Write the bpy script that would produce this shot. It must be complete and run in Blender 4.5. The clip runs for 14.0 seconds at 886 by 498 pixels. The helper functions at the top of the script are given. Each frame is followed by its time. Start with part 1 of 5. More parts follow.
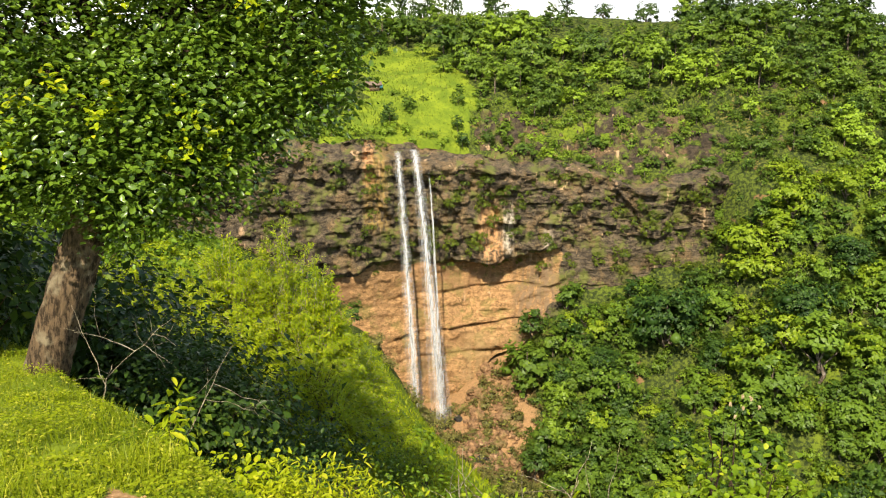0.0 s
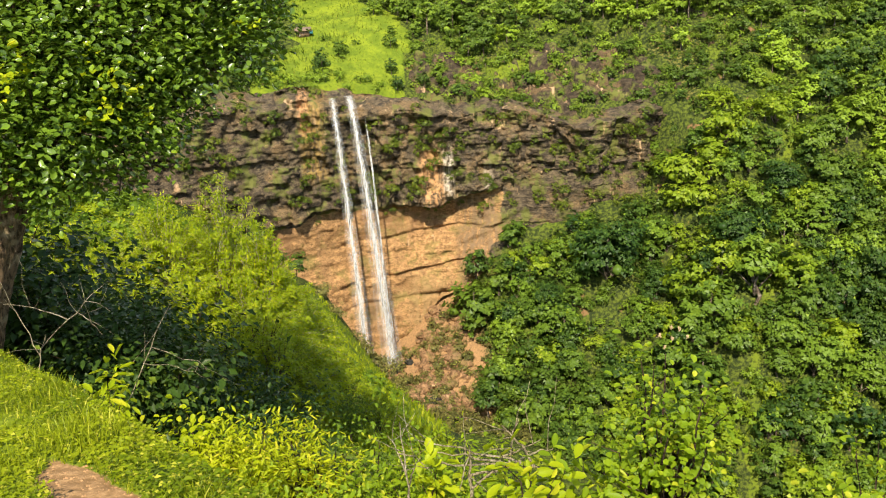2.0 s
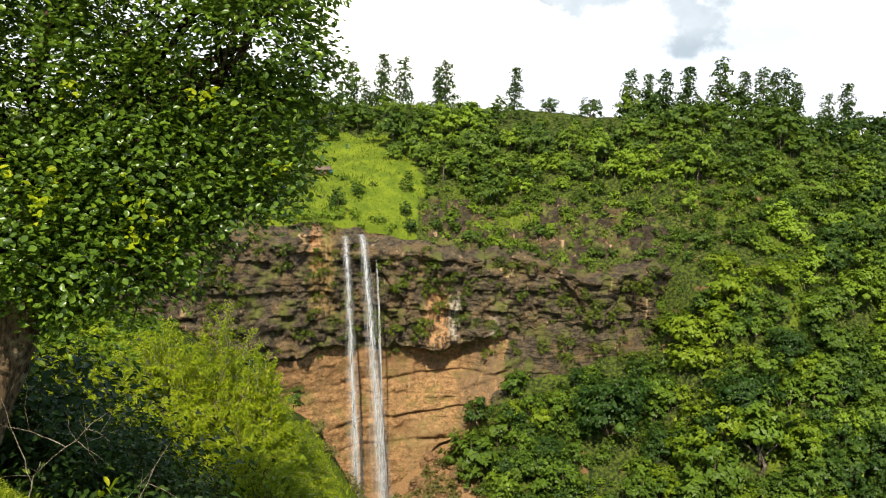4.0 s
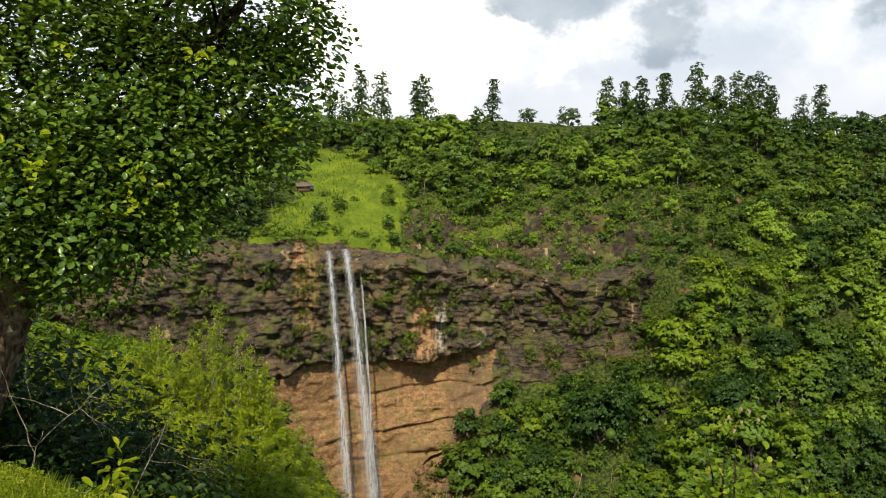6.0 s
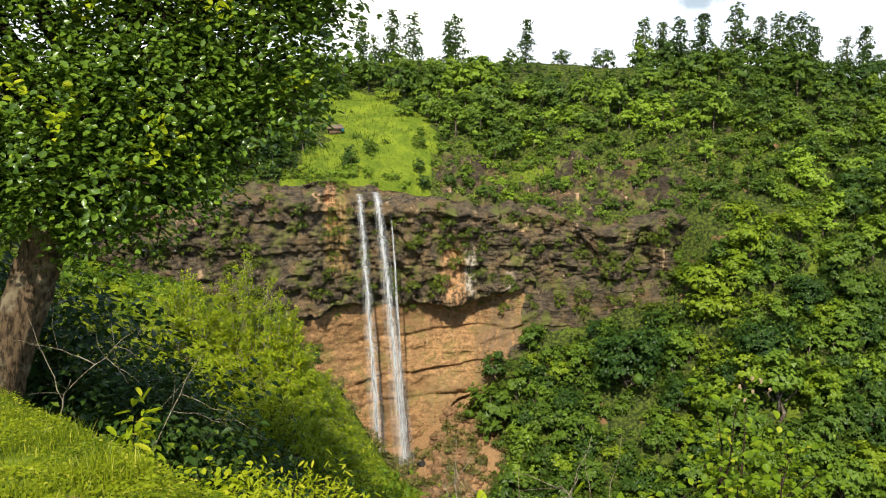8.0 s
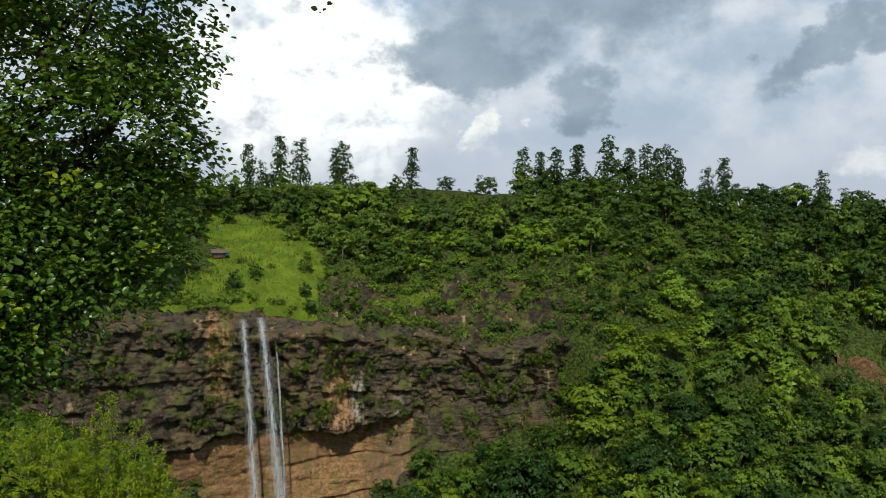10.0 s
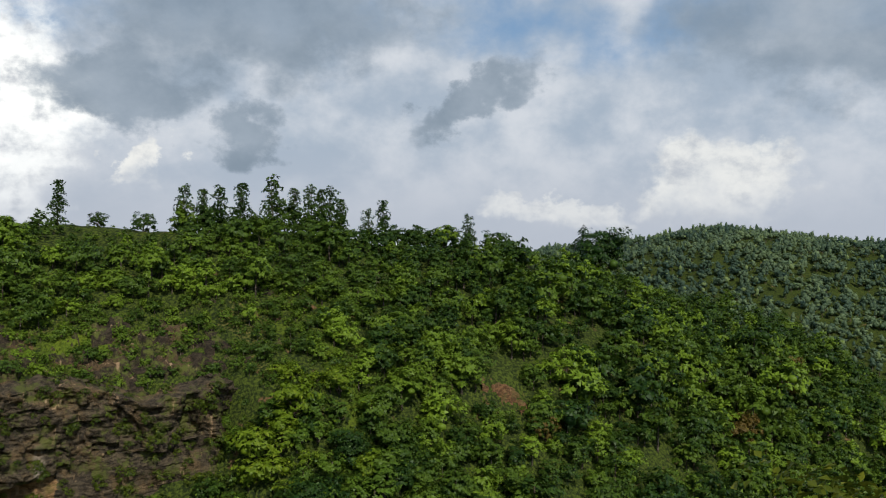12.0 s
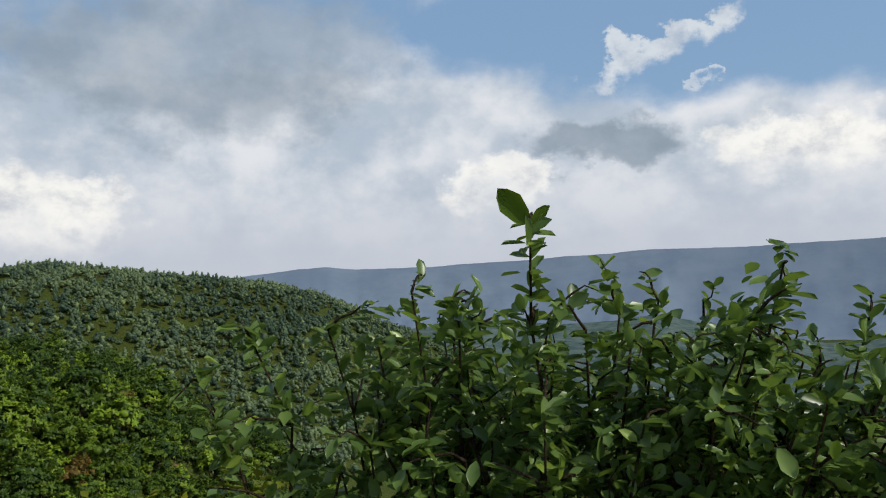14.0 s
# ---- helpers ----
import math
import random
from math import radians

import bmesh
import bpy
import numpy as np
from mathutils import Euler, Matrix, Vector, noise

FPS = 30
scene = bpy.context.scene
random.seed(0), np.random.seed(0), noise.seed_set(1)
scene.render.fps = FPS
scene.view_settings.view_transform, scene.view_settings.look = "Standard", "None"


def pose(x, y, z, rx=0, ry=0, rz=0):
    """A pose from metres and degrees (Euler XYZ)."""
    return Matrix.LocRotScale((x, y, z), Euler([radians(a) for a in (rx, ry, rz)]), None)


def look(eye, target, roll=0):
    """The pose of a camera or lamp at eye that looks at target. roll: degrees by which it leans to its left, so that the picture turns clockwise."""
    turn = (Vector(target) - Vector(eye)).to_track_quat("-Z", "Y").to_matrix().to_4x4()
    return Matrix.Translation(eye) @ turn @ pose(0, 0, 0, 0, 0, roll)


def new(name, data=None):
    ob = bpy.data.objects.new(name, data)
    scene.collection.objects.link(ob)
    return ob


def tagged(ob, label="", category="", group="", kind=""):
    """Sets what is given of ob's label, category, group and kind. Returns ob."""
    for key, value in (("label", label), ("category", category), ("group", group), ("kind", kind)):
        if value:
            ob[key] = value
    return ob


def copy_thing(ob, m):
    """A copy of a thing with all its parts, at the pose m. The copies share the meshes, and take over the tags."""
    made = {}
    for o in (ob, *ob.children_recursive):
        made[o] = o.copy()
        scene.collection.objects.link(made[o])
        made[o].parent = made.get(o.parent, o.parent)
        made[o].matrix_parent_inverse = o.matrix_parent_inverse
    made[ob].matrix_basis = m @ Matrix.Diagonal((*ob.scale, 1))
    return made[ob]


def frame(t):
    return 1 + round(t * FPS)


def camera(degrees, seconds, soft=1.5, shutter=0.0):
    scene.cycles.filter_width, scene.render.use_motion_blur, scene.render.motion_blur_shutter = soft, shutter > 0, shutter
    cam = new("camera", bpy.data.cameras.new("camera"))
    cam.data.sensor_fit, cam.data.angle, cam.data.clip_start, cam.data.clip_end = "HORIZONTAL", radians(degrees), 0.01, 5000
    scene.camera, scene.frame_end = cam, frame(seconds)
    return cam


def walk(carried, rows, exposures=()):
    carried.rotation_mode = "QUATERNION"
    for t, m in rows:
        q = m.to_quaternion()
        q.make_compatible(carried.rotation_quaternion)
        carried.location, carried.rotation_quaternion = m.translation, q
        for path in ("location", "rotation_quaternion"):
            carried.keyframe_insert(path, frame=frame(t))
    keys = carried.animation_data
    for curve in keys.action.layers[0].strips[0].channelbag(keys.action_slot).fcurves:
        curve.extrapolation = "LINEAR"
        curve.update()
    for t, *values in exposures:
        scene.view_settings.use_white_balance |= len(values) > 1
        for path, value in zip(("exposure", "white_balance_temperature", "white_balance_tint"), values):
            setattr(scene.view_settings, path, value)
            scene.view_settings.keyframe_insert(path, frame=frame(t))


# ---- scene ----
cam = camera(55.38, 14.0, soft=1.1)


def view(yaw, pitch, roll, x, y, z):
    """A camera pose: degrees to the right of +y, degrees up, degrees of roll, and the eye."""
    a, b = radians(yaw), radians(pitch)
    return look((x, y, z), (x + math.sin(a) * math.cos(b), y + math.cos(a) * math.cos(b), z + math.sin(b)), roll)


PATH = [
    (0.0, view(0.000, -13.480, -0.335, -0.001, 0.000, -0.000)),
    (0.5, view(0.636, -15.271, -0.486, 0.026, -0.005, -0.015)),
    (1.0, view(2.637, -16.888, -0.552, 0.042, -0.013, -0.020)),
    (1.5, view(3.610, -17.207, -0.406, 0.059, -0.014, -0.007)),
    (2.0, view(3.878, -17.369, -2.585, 0.070, 0.006, 0.023)),
    (2.5, view(3.829, -17.113, -3.756, 0.045, 0.043, 0.069)),
    (3.0, view(3.474, -15.293, -2.397, 0.029, 0.042, 0.113)),
    (3.5, view(3.476, -10.356, 0.318, 0.013, 0.025, 0.129)),
    (3.7, view(3.436, -8.846, 1.397, 0.007, -0.002, 0.136)),
    (5.8, view(5.254, -5.781, 0.346, -0.262, 0.176, -0.498)),
    (6.0, view(4.875, -6.557, -0.363, -0.258, 0.149, -0.489)),
    (6.5, view(4.208, -9.469, -1.602, -0.258, 0.197, -0.505)),
    (7.0, view(2.904, -11.744, -1.061, -0.280, 0.200, -0.524)),
    (7.2, view(2.379, -12.574, -0.294, -0.286, 0.206, -0.532)),
    (9.3, view(4.663, -3.968, -0.153, 0.189, 0.031, 0.061)),
    (9.5, view(6.779, -3.375, -0.273, 0.212, 0.000, 0.091)),
    (10.0, view(10.170, -2.292, 0.121, 0.251, -0.063, 0.080)),
    (10.5, view(21.107, -0.356, 2.012, 0.176, -0.171, 0.078)),
    (11.0, view(29.289, 0.134, 3.878, 0.266, -0.027, 0.292)),
    (11.5, view(30.574, 0.105, 1.711, 0.298, 0.008, 0.424)),
    (12.0, view(32.574, 0.287, 0.339, 0.314, -0.108, 0.447)),
    (12.5, view(44.270, 0.324, -0.263, 0.237, -0.166, 0.418)),
    (13.0, view(56.183, 0.620, -0.343, 0.356, -0.221, 0.380)),
    (13.5, view(62.302, 1.056, -0.400, 0.297, -0.289, 0.367)),
    (14.0, view(75.806, 2.341, -1.354, 0.386, -0.330, 0.375)),
]
EXPOSURES = [(0.0, 0.58, 7200, 10), (3.0, 0.62, 7200, 10), (3.7, 0.26, 7000, 9), (5.8, -0.38, 6750, 9), (6.5, 0.04, 6750, 9), (7.2, 0.34, 6750, 10), (9.3, -0.63, 6250, 6), (10.5, -1.08, 6050, 5), (12.0, -1.1, 6200, 8), (12.7, -0.98, 6250, 9), (14.0, -0.94, 6400, 9)]
walk(cam, PATH, EXPOSURES)


# ---- daylight: sky with broken cloud, and the sun ----
SUN_BEARING, SUN_HEIGHT = -171.0, 46.0


def sky():
    """A clear sky under layered cloud: a pale sheet low down, grey masses and white heaps higher up."""
    world = bpy.data.worlds.new("sky")
    world.use_nodes = True
    scene.world = world
    nt = world.node_tree
    nt.nodes.clear()

    def node(kind, **values):
        n = nt.nodes.new(kind)
        for key, value in values.items():
            n.inputs[key].default_value = value
        return n

    def calc(op, a, b=0.0, c=0.0):
        n = nt.nodes.new("ShaderNodeMath")
        n.operation = op
        for slot, v in zip(n.inputs, (a, b, c)):
            if isinstance(v, (int, float)):
                slot.default_value = v
            else:
                nt.links.new(v, slot)
        return n.outputs[0]

    def blend(f, a, b):
        n = nt.nodes.new("ShaderNodeMix")
        n.data_type = "RGBA"
        for slot, v in ((n.inputs[0], f), (n.inputs[6], a), (n.inputs[7], b)):
            if isinstance(v, tuple):
                slot.default_value = v
            elif isinstance(v, (int, float)):
                slot.default_value = v
            else:
                nt.links.new(v, slot)
        return n.outputs[2]

    def step(v, a, b):
        n = nt.nodes.new("ShaderNodeMapRange")
        n.interpolation_type = "SMOOTHSTEP"
        nt.links.new(v, n.inputs[0])
        n.inputs[1].default_value, n.inputs[2].default_value = a, b
        return n.outputs[0]

    def clouds(vec, scale, detail, rough, off):
        add = nt.nodes.new("ShaderNodeVectorMath")
        add.inputs[1].default_value = off
        nt.links.new(vec, add.inputs[0])
        n = node("ShaderNodeTexNoise", Scale=scale, Detail=detail, Roughness=rough)
        nt.links.new(add.outputs[0], n.inputs["Vector"])
        return n.outputs[0]

    coord = nt.nodes.new("ShaderNodeTexCoord")
    parts = nt.nodes.new("ShaderNodeSeparateXYZ")
    nt.links.new(coord.outputs["Generated"], parts.inputs[0])
    b = calc("MULTIPLY", calc("ARCTAN2", parts.outputs[0], parts.outputs[1]), 57.2958)
    e = calc("MULTIPLY", calc("ARCSINE", parts.outputs[2]), 57.2958)
    plane = nt.nodes.new("ShaderNodeCombineXYZ")
    nt.links.new(calc("MULTIPLY", b, 0.1), plane.inputs[0])
    nt.links.new(calc("MULTIPLY", e, 0.125), plane.inputs[1])
    vec = plane.outputs[0]
    warp_b = calc("ADD", b, calc("MULTIPLY", calc("SUBTRACT", clouds(vec, 2.2, 6, 0.6, (3, 1, 0)), 0.5), 11.0))
    warp_e = calc("ADD", e, calc("MULTIPLY", calc("SUBTRACT", clouds(vec, 2.2, 6, 0.6, (9, 4, 2)), 0.5), 8.0))
    curl = clouds(vec, 4.2, 7, 0.62, (1, 7, 5))

    clear = nt.nodes.new("ShaderNodeTexSky")
    clear.sky_type, clear.sun_disc = "NISHITA", False
    clear.sun_elevation, clear.sun_rotation = radians(SUN_HEIGHT), radians(SUN_BEARING)
    dim = nt.nodes.new("ShaderNodeVectorMath")
    dim.operation = "SCALE"
    dim.inputs["Scale"].default_value = SKY_STRENGTH
    nt.links.new(clear.outputs[0], dim.inputs[0])
    col = blend(calc("MULTIPLY", step(e, 50.0, 22.0), 0.55), dim.outputs[0], (0.58, 0.93, 1.42, 1))
    # the pale sheet of cloud, thick towards the horizon, thin high up
    sheet = clouds(vec, 1.1, 8, 0.55, (2, 0, 0))
    thick = calc("ADD", sheet, step(e, 16.0, 3.0))
    thick = calc("SUBTRACT", thick, calc("MULTIPLY", step(e, 26.0, 48.0), 0.3))
    gap_b = calc("MULTIPLY", step(b, 74.0, 92.0), step(e, 6.0, 12.0))
    thick = calc("SUBTRACT", thick, calc("MULTIPLY", gap_b, 0.32))
    soft = clouds(vec, 1.6, 7, 0.56, (4, 2, 8))
    tone = blend(step(soft, 0.34, 0.66), (0.86, 0.99, 1.16, 1), (1.46, 1.48, 1.54, 1))
    tone = blend(step(e, 9.0, 0.0), tone, (1.06, 1.11, 1.23, 1))
    col = blend(step(thick, 0.40, 0.68), col, tone)

    def mass(col, kind, b0, e0, w, h, lean=0.0, share=1.0, bright=1.1):
        """One cloud: grey seen from below, or a white heap."""
        db, de = calc("SUBTRACT", warp_b, b0), calc("SUBTRACT", warp_e, e0)
        de = calc("SUBTRACT", de, calc("MULTIPLY", db, lean))
        d = calc("ADD", calc("POWER", calc("ABSOLUTE", calc("DIVIDE", db, w)), 2.0), calc("POWER", calc("ABSOLUTE", calc("DIVIDE", de, h)), 2.0))
        d = calc("ADD", d, calc("MULTIPLY", calc("SUBTRACT", curl, 0.5), 0.9))
        if kind == "grey":
            shade = blend(step(soft, 0.3, 0.7), (0.50, 0.61, 0.73, 1), (0.74, 0.85, 0.98, 1))
            return blend(calc("MULTIPLY", step(d, 1.55, 0.35), 0.92 * share), col, shade)
        shade = blend(step(curl, 0.26, 0.58), (1.16, 1.18, 1.24, 1), (1.75 * bright, 1.69 * bright, 1.58 * bright, 1))
        fade = step(calc("DIVIDE", de, h), -1.1, 0.25)
        return blend(calc("MULTIPLY", calc("MULTIPLY", step(d, 1.45, 0.6), share), fade), col, shade)

    for cloud in CLOUDS:
        col = mass(col, *cloud)
    glow = node("ShaderNodeBackground", Strength=1.0)
    nt.links.new(col, glow.inputs[0])
    out = nt.nodes.new("ShaderNodeOutputWorld")
    nt.links.new(glow.outputs[0], out.inputs[0])


SKY_STRENGTH = 0.15
# kind, bearing, height, half width, half height in degrees, lean
CLOUDS = [
    ("white", 1.6, 7.5, 7.8, 8.0, 0.0, 1.0, 1.5), ("white", 13.4, 6.0, 1.6, 2.0), ("white", 50.5, 4.4, 5.0, 3.0, 0.0, 0.85), ("white", 40.0, 2.6, 4.5, 1.3, 0.0, 0.6),
    ("white", 79.6, 6.8, 3.4, 2.2, 0.0, 0.75), ("white", 99.0, 8.0, 5.5, 2.4, 0.0, 0.85), ("white", 91.0, 15.0, 5.0, 1.0, 0.3, 0.55), ("white", 93.6, 12.6, 0.9, 0.4, 0.0, 0.4),
    ("grey", 20.0, 15.5, 11.0, 4.2), ("grey", 11.5, 10.6, 5.2, 2.0), ("grey", 19.4, 8.0, 3.2, 2.0), ("grey", 34.6, 10.0, 4.2, 1.7, 0.45),
    ("grey", 60.0, 15.0, 12.0, 4.8, 0.0, 0.85), ("grey", 87.0, 9.0, 4.6, 1.9), ("grey", -60.0, 22.0, 14.0, 6.0), ("grey", 150.0, 25.0, 16.0, 7.0),
]
sky()

sun = new("sun", bpy.data.lights.new("sun", "SUN"))
sun.data.energy, sun.data.angle, sun.data.color = 5.6, radians(0.6), (1.0, 0.95, 0.84)
_a, _h = radians(SUN_BEARING), radians(SUN_HEIGHT)
sun.matrix_world = look((math.sin(_a) * math.cos(_h) * 50, math.cos(_a) * math.cos(_h) * 50, math.sin(_h) * 50), (0, 0, 0))


# ---- helpers and materials ----
rng = np.random.default_rng(5)


def net(name):
    m = bpy.data.materials.new(name)
    m.use_nodes = True
    m.node_tree.nodes.clear()
    return m, m.node_tree


class Kit:
    """Short names for the nodes of one material."""

    def __init__(self, name):
        self.m, self.nt = net(name)
        self.out = self.nt.nodes.new("ShaderNodeOutputMaterial")

    def put(self, slot, v):
        if isinstance(v, (int, float, tuple)):
            slot.default_value = v
        else:
            self.nt.links.new(v, slot)

    def node(self, kind, **inputs):
        n = self.nt.nodes.new(kind)
        for key, v in inputs.items():
            self.put(n.inputs[key.replace("_", " ")], v)
        return n

    def where(self, world=True):
        if world:
            return self.nt.nodes.new("ShaderNodeNewGeometry").outputs["Position"]
        return self.nt.nodes.new("ShaderNodeTexCoord").outputs["Object"]

    def scaled(self, vec, by):
        n = self.nt.nodes.new("ShaderNodeVectorMath")
        n.operation = "MULTIPLY"
        self.put(n.inputs[0], vec)
        n.inputs[1].default_value = by
        return n.outputs[0]

    def noise(self, vec, scale, detail=4, rough=0.55):
        return self.node("ShaderNodeTexNoise", Vector=vec, Scale=scale, Detail=detail, Roughness=rough).outputs[0]

    def ramp(self, v, a, b):
        n = self.nt.nodes.new("ShaderNodeMapRange")
        n.interpolation_type = "SMOOTHSTEP"
        self.put(n.inputs[0], v)
        n.inputs[1].default_value, n.inputs[2].default_value = a, b
        return n.outputs[0]

    def mix(self, f, a, b):
        n = self.nt.nodes.new("ShaderNodeMix")
        n.data_type = "RGBA"
        for slot, v in ((n.inputs[0], f), (n.inputs[6], a), (n.inputs[7], b)):
            self.put(slot, (*v, 1) if isinstance(v, tuple) and len(v) == 3 else v)
        return n.outputs[2]

    def math(self, op, a, b=0.0):
        n = self.nt.nodes.new("ShaderNodeMath")
        n.operation = op
        self.put(n.inputs[0], a)
        self.put(n.inputs[1], b)
        return n.outputs[0]

    def relief(self, h, strength, distance):
        return self.node("ShaderNodeBump", Height=h, Strength=strength, Distance=distance).outputs[0]

    def finish(self, shader):
        self.nt.links.new(shader, self.out.inputs[0])
        return self.m

    def solid(self, color, rough=0.7, bump=None, metal=0.0, spec=0.4):
        n = self.node("ShaderNodeBsdfPrincipled", Roughness=rough, Metallic=metal)
        n.inputs["Specular IOR Level"].default_value = spec
        self.put(n.inputs["Base Color"], (*color, 1) if isinstance(color, tuple) and len(color) == 3 else color)
        if bump is not None:
            self.nt.links.new(bump, n.inputs["Normal"])
        return self.finish(n.outputs[0])


def foliage(name, dark, light, tip, per="object", gloss=0.45, through_light=0.3, tip_share=0.12, own=0.3):
    """Leaves: each plant has its own tone, each leaf its own shade, a few are young and yellow."""
    k = Kit(name)
    if per == "object":
        tone = k.nt.nodes.new("ShaderNodeObjectInfo").outputs["Random"]
    else:
        a = k.nt.nodes.new("ShaderNodeAttribute")
        a.attribute_name = "tone"
        tone = a.outputs["Fac"]
    leaf = k.nt.nodes.new("ShaderNodeNewGeometry").outputs["Random Per Island"]
    base = k.mix(k.math("ADD", k.math("MULTIPLY", tone, 1.0 - own), k.math("MULTIPLY", leaf, own)), dark, light)
    base = k.mix(k.ramp(leaf, 1.0 - tip_share, 1.0 - tip_share * 0.6), base, tip)
    blotch = k.noise(k.where(), 6.0, 3)
    base = k.mix(k.math("MULTIPLY", k.ramp(blotch, 0.5, 0.75), 0.25), base, tuple(c * 0.55 for c in dark))
    top = k.node("ShaderNodeBsdfPrincipled", Roughness=gloss)
    top.inputs["Specular IOR Level"].default_value = 0.6 if gloss < 0.4 else 0.18
    k.put(top.inputs["Base Color"], base)
    glow = k.node("ShaderNodeBsdfTranslucent", Color=k.mix(0.35, base, tip))
    both = k.node("ShaderNodeMixShader")
    both.inputs[0].default_value = through_light
    k.nt.links.new(top.outputs[0], both.inputs[1])
    k.nt.links.new(glow.outputs[0], both.inputs[2])
    return k.finish(both.outputs[0])


def bark(name, a, b, scale=9.0):
    k = Kit(name)
    w = k.where(False)
    ridges = k.noise(k.scaled(w, (1, 1, 0.28)), scale * 2.2, 6, 0.65)
    patches = k.noise(w, scale * 0.35, 4)
    c = k.mix(k.ramp(ridges, 0.38, 0.60), tuple(v * 0.22 for v in a), a)
    c = k.mix(k.ramp(patches, 0.5, 0.68), c, b)
    return k.solid(c, 0.9, k.relief(ridges, 1.0, 0.06), spec=0.2)


def mesh_of(name, verts, faces, mats, slots=None, tone=None, smooth=False):
    """A mesh from arrays; faces all have the same number of corners."""
    me = bpy.data.meshes.new(name)
    verts, faces = np.asarray(verts, np.float32), np.asarray(faces, np.int32)
    n, k = faces.shape
    me.vertices.add(len(verts))
    me.vertices.foreach_set("co", verts.ravel())
    me.loops.add(n * k)
    me.loops.foreach_set("vertex_index", faces.ravel())
    me.polygons.add(n)
    me.polygons.foreach_set("loop_start", np.arange(0, n * k, k, dtype=np.int32))
    me.polygons.foreach_set("loop_total", np.full(n, k, np.int32))
    if slots is not None:
        me.polygons.foreach_set("material_index", np.asarray(slots, np.int32))
    if smooth:
        me.polygons.foreach_set("use_smooth", np.ones(n, bool))
    if tone is not None:
        me.attributes.new("tone", "FLOAT", "POINT").data.foreach_set("value", np.asarray(tone, np.float32))
    for m in mats if isinstance(mats, (list, tuple)) else [mats]:
        me.materials.append(m)
    me.update(calc_edges=True)
    return me


def part(name, me, parent, label=""):
    ob = new(name, me)
    ob.parent = parent
    return tagged(ob, label) if label else ob


def unit(v):
    return v / np.maximum(np.linalg.norm(v, axis=-1, keepdims=True), 1e-9)


def leaf_cards(p, way, normal, length, width, fold=0.18, full=False):
    """Leaves at p along way: a folded blade of two triangles, or of two quads with a rounded outline."""
    n = len(p)
    way = unit(way)
    side = unit(np.cross(way, normal))
    up = np.cross(side, way)
    length, width = np.broadcast_to(length, n)[:, None], np.broadcast_to(width, n)[:, None]
    tip = p + way * length - up * length * 0.12
    if not full:
        r = p + way * length * 0.45 + side * width * 0.5 + up * width * fold
        l = p + way * length * 0.45 - side * width * 0.5 + up * width * fold
        v = np.stack([p, r, tip, l], 1).reshape(-1, 3)
        i = np.arange(n)[:, None] * 4
        return v, np.concatenate([i + [[0, 1, 2]], i + [[0, 2, 3]]])
    pts = [p]
    for s in (1, -1):
        for a, w in ((0.25, 0.36), (0.6, 0.5), (0.86, 0.27)):
            pts.append(p + way * length * a + side * s * width * w + up * (width * fold - length * 0.05 * a))
    pts.append(tip)
    v = np.stack(pts, 1).reshape(-1, 3)
    i = np.arange(n)[:, None] * 8
    tri = [[0, 1, 2], [0, 2, 7], [2, 3, 7], [0, 7, 5], [0, 5, 4], [5, 7, 6]]
    return v, np.concatenate([i + [t] for t in tri])


def leaf_chips(p, way, normal, length, width):
    """Leaf sprays far off: one pointed blade each."""
    n = len(p)
    way = unit(way)
    side = unit(np.cross(way, normal))
    length, width = np.broadcast_to(length, n)[:, None], np.broadcast_to(width, n)[:, None]
    v = np.stack([p + side * width * 0.5, p + way * length, p - side * width * 0.5], 1).reshape(-1, 3)
    return v, np.arange(3 * n).reshape(-1, 3)


ICO = np.array([(0, 0, 1), *[(0.894 * math.cos(a), 0.894 * math.sin(a), 0.447) for a in np.arange(5) * 1.2566], *[(0.894 * math.cos(a), 0.894 * math.sin(a), -0.447) for a in np.arange(5) * 1.2566 + 0.6283], (0, 0, -1)])
ICO_F = np.array([(0, 1 + k, 1 + (k + 1) % 5) for k in range(5)] + [(1 + k, 6 + k, 1 + (k + 1) % 5) for k in range(5)] + [(6 + k, 6 + (k + 1) % 5, 1 + (k + 1) % 5) for k in range(5)]
                 + [(11, 6 + (k + 1) % 5, 6 + k) for k in range(5)])


def hearts(lobes, share):
    """The dense inner twigs of a crown, one rough lump to a lobe, hidden under the leaves."""
    out = []
    for x, y, z, r, flat in lobes:
        v = ICO * rng.uniform(0.75, 1.2, (12, 1)) * r * share * (1, 1, flat)
        out.append((v + (x, y, z), ICO_F))
    return joined(out)


def tube(line, radii, sides=6):
    """A tapered pipe along a line, as quads."""
    line, radii = np.asarray(line, float), np.asarray(radii, float)
    d = unit(np.gradient(line, axis=0))
    ref = np.where(np.abs(d[:, 2:3]) > 0.9, [[1.0, 0, 0]], [[0, 0, 1.0]])
    a = unit(np.cross(d, ref))
    b = np.cross(d, a)
    t = np.linspace(0, 2 * np.pi, sides, endpoint=False)
    ring = a[:, None] * np.cos(t)[None, :, None] + b[:, None] * np.sin(t)[None, :, None]
    v = (line[:, None] + ring * radii[:, None, None]).reshape(-1, 3)
    k, m = np.arange(len(line) - 1)[:, None] * sides, np.arange(sides)
    f = np.stack([k + m, k + (m + 1) % sides, k + sides + (m + 1) % sides, k + sides + m], -1).reshape(-1, 4)
    return v, f


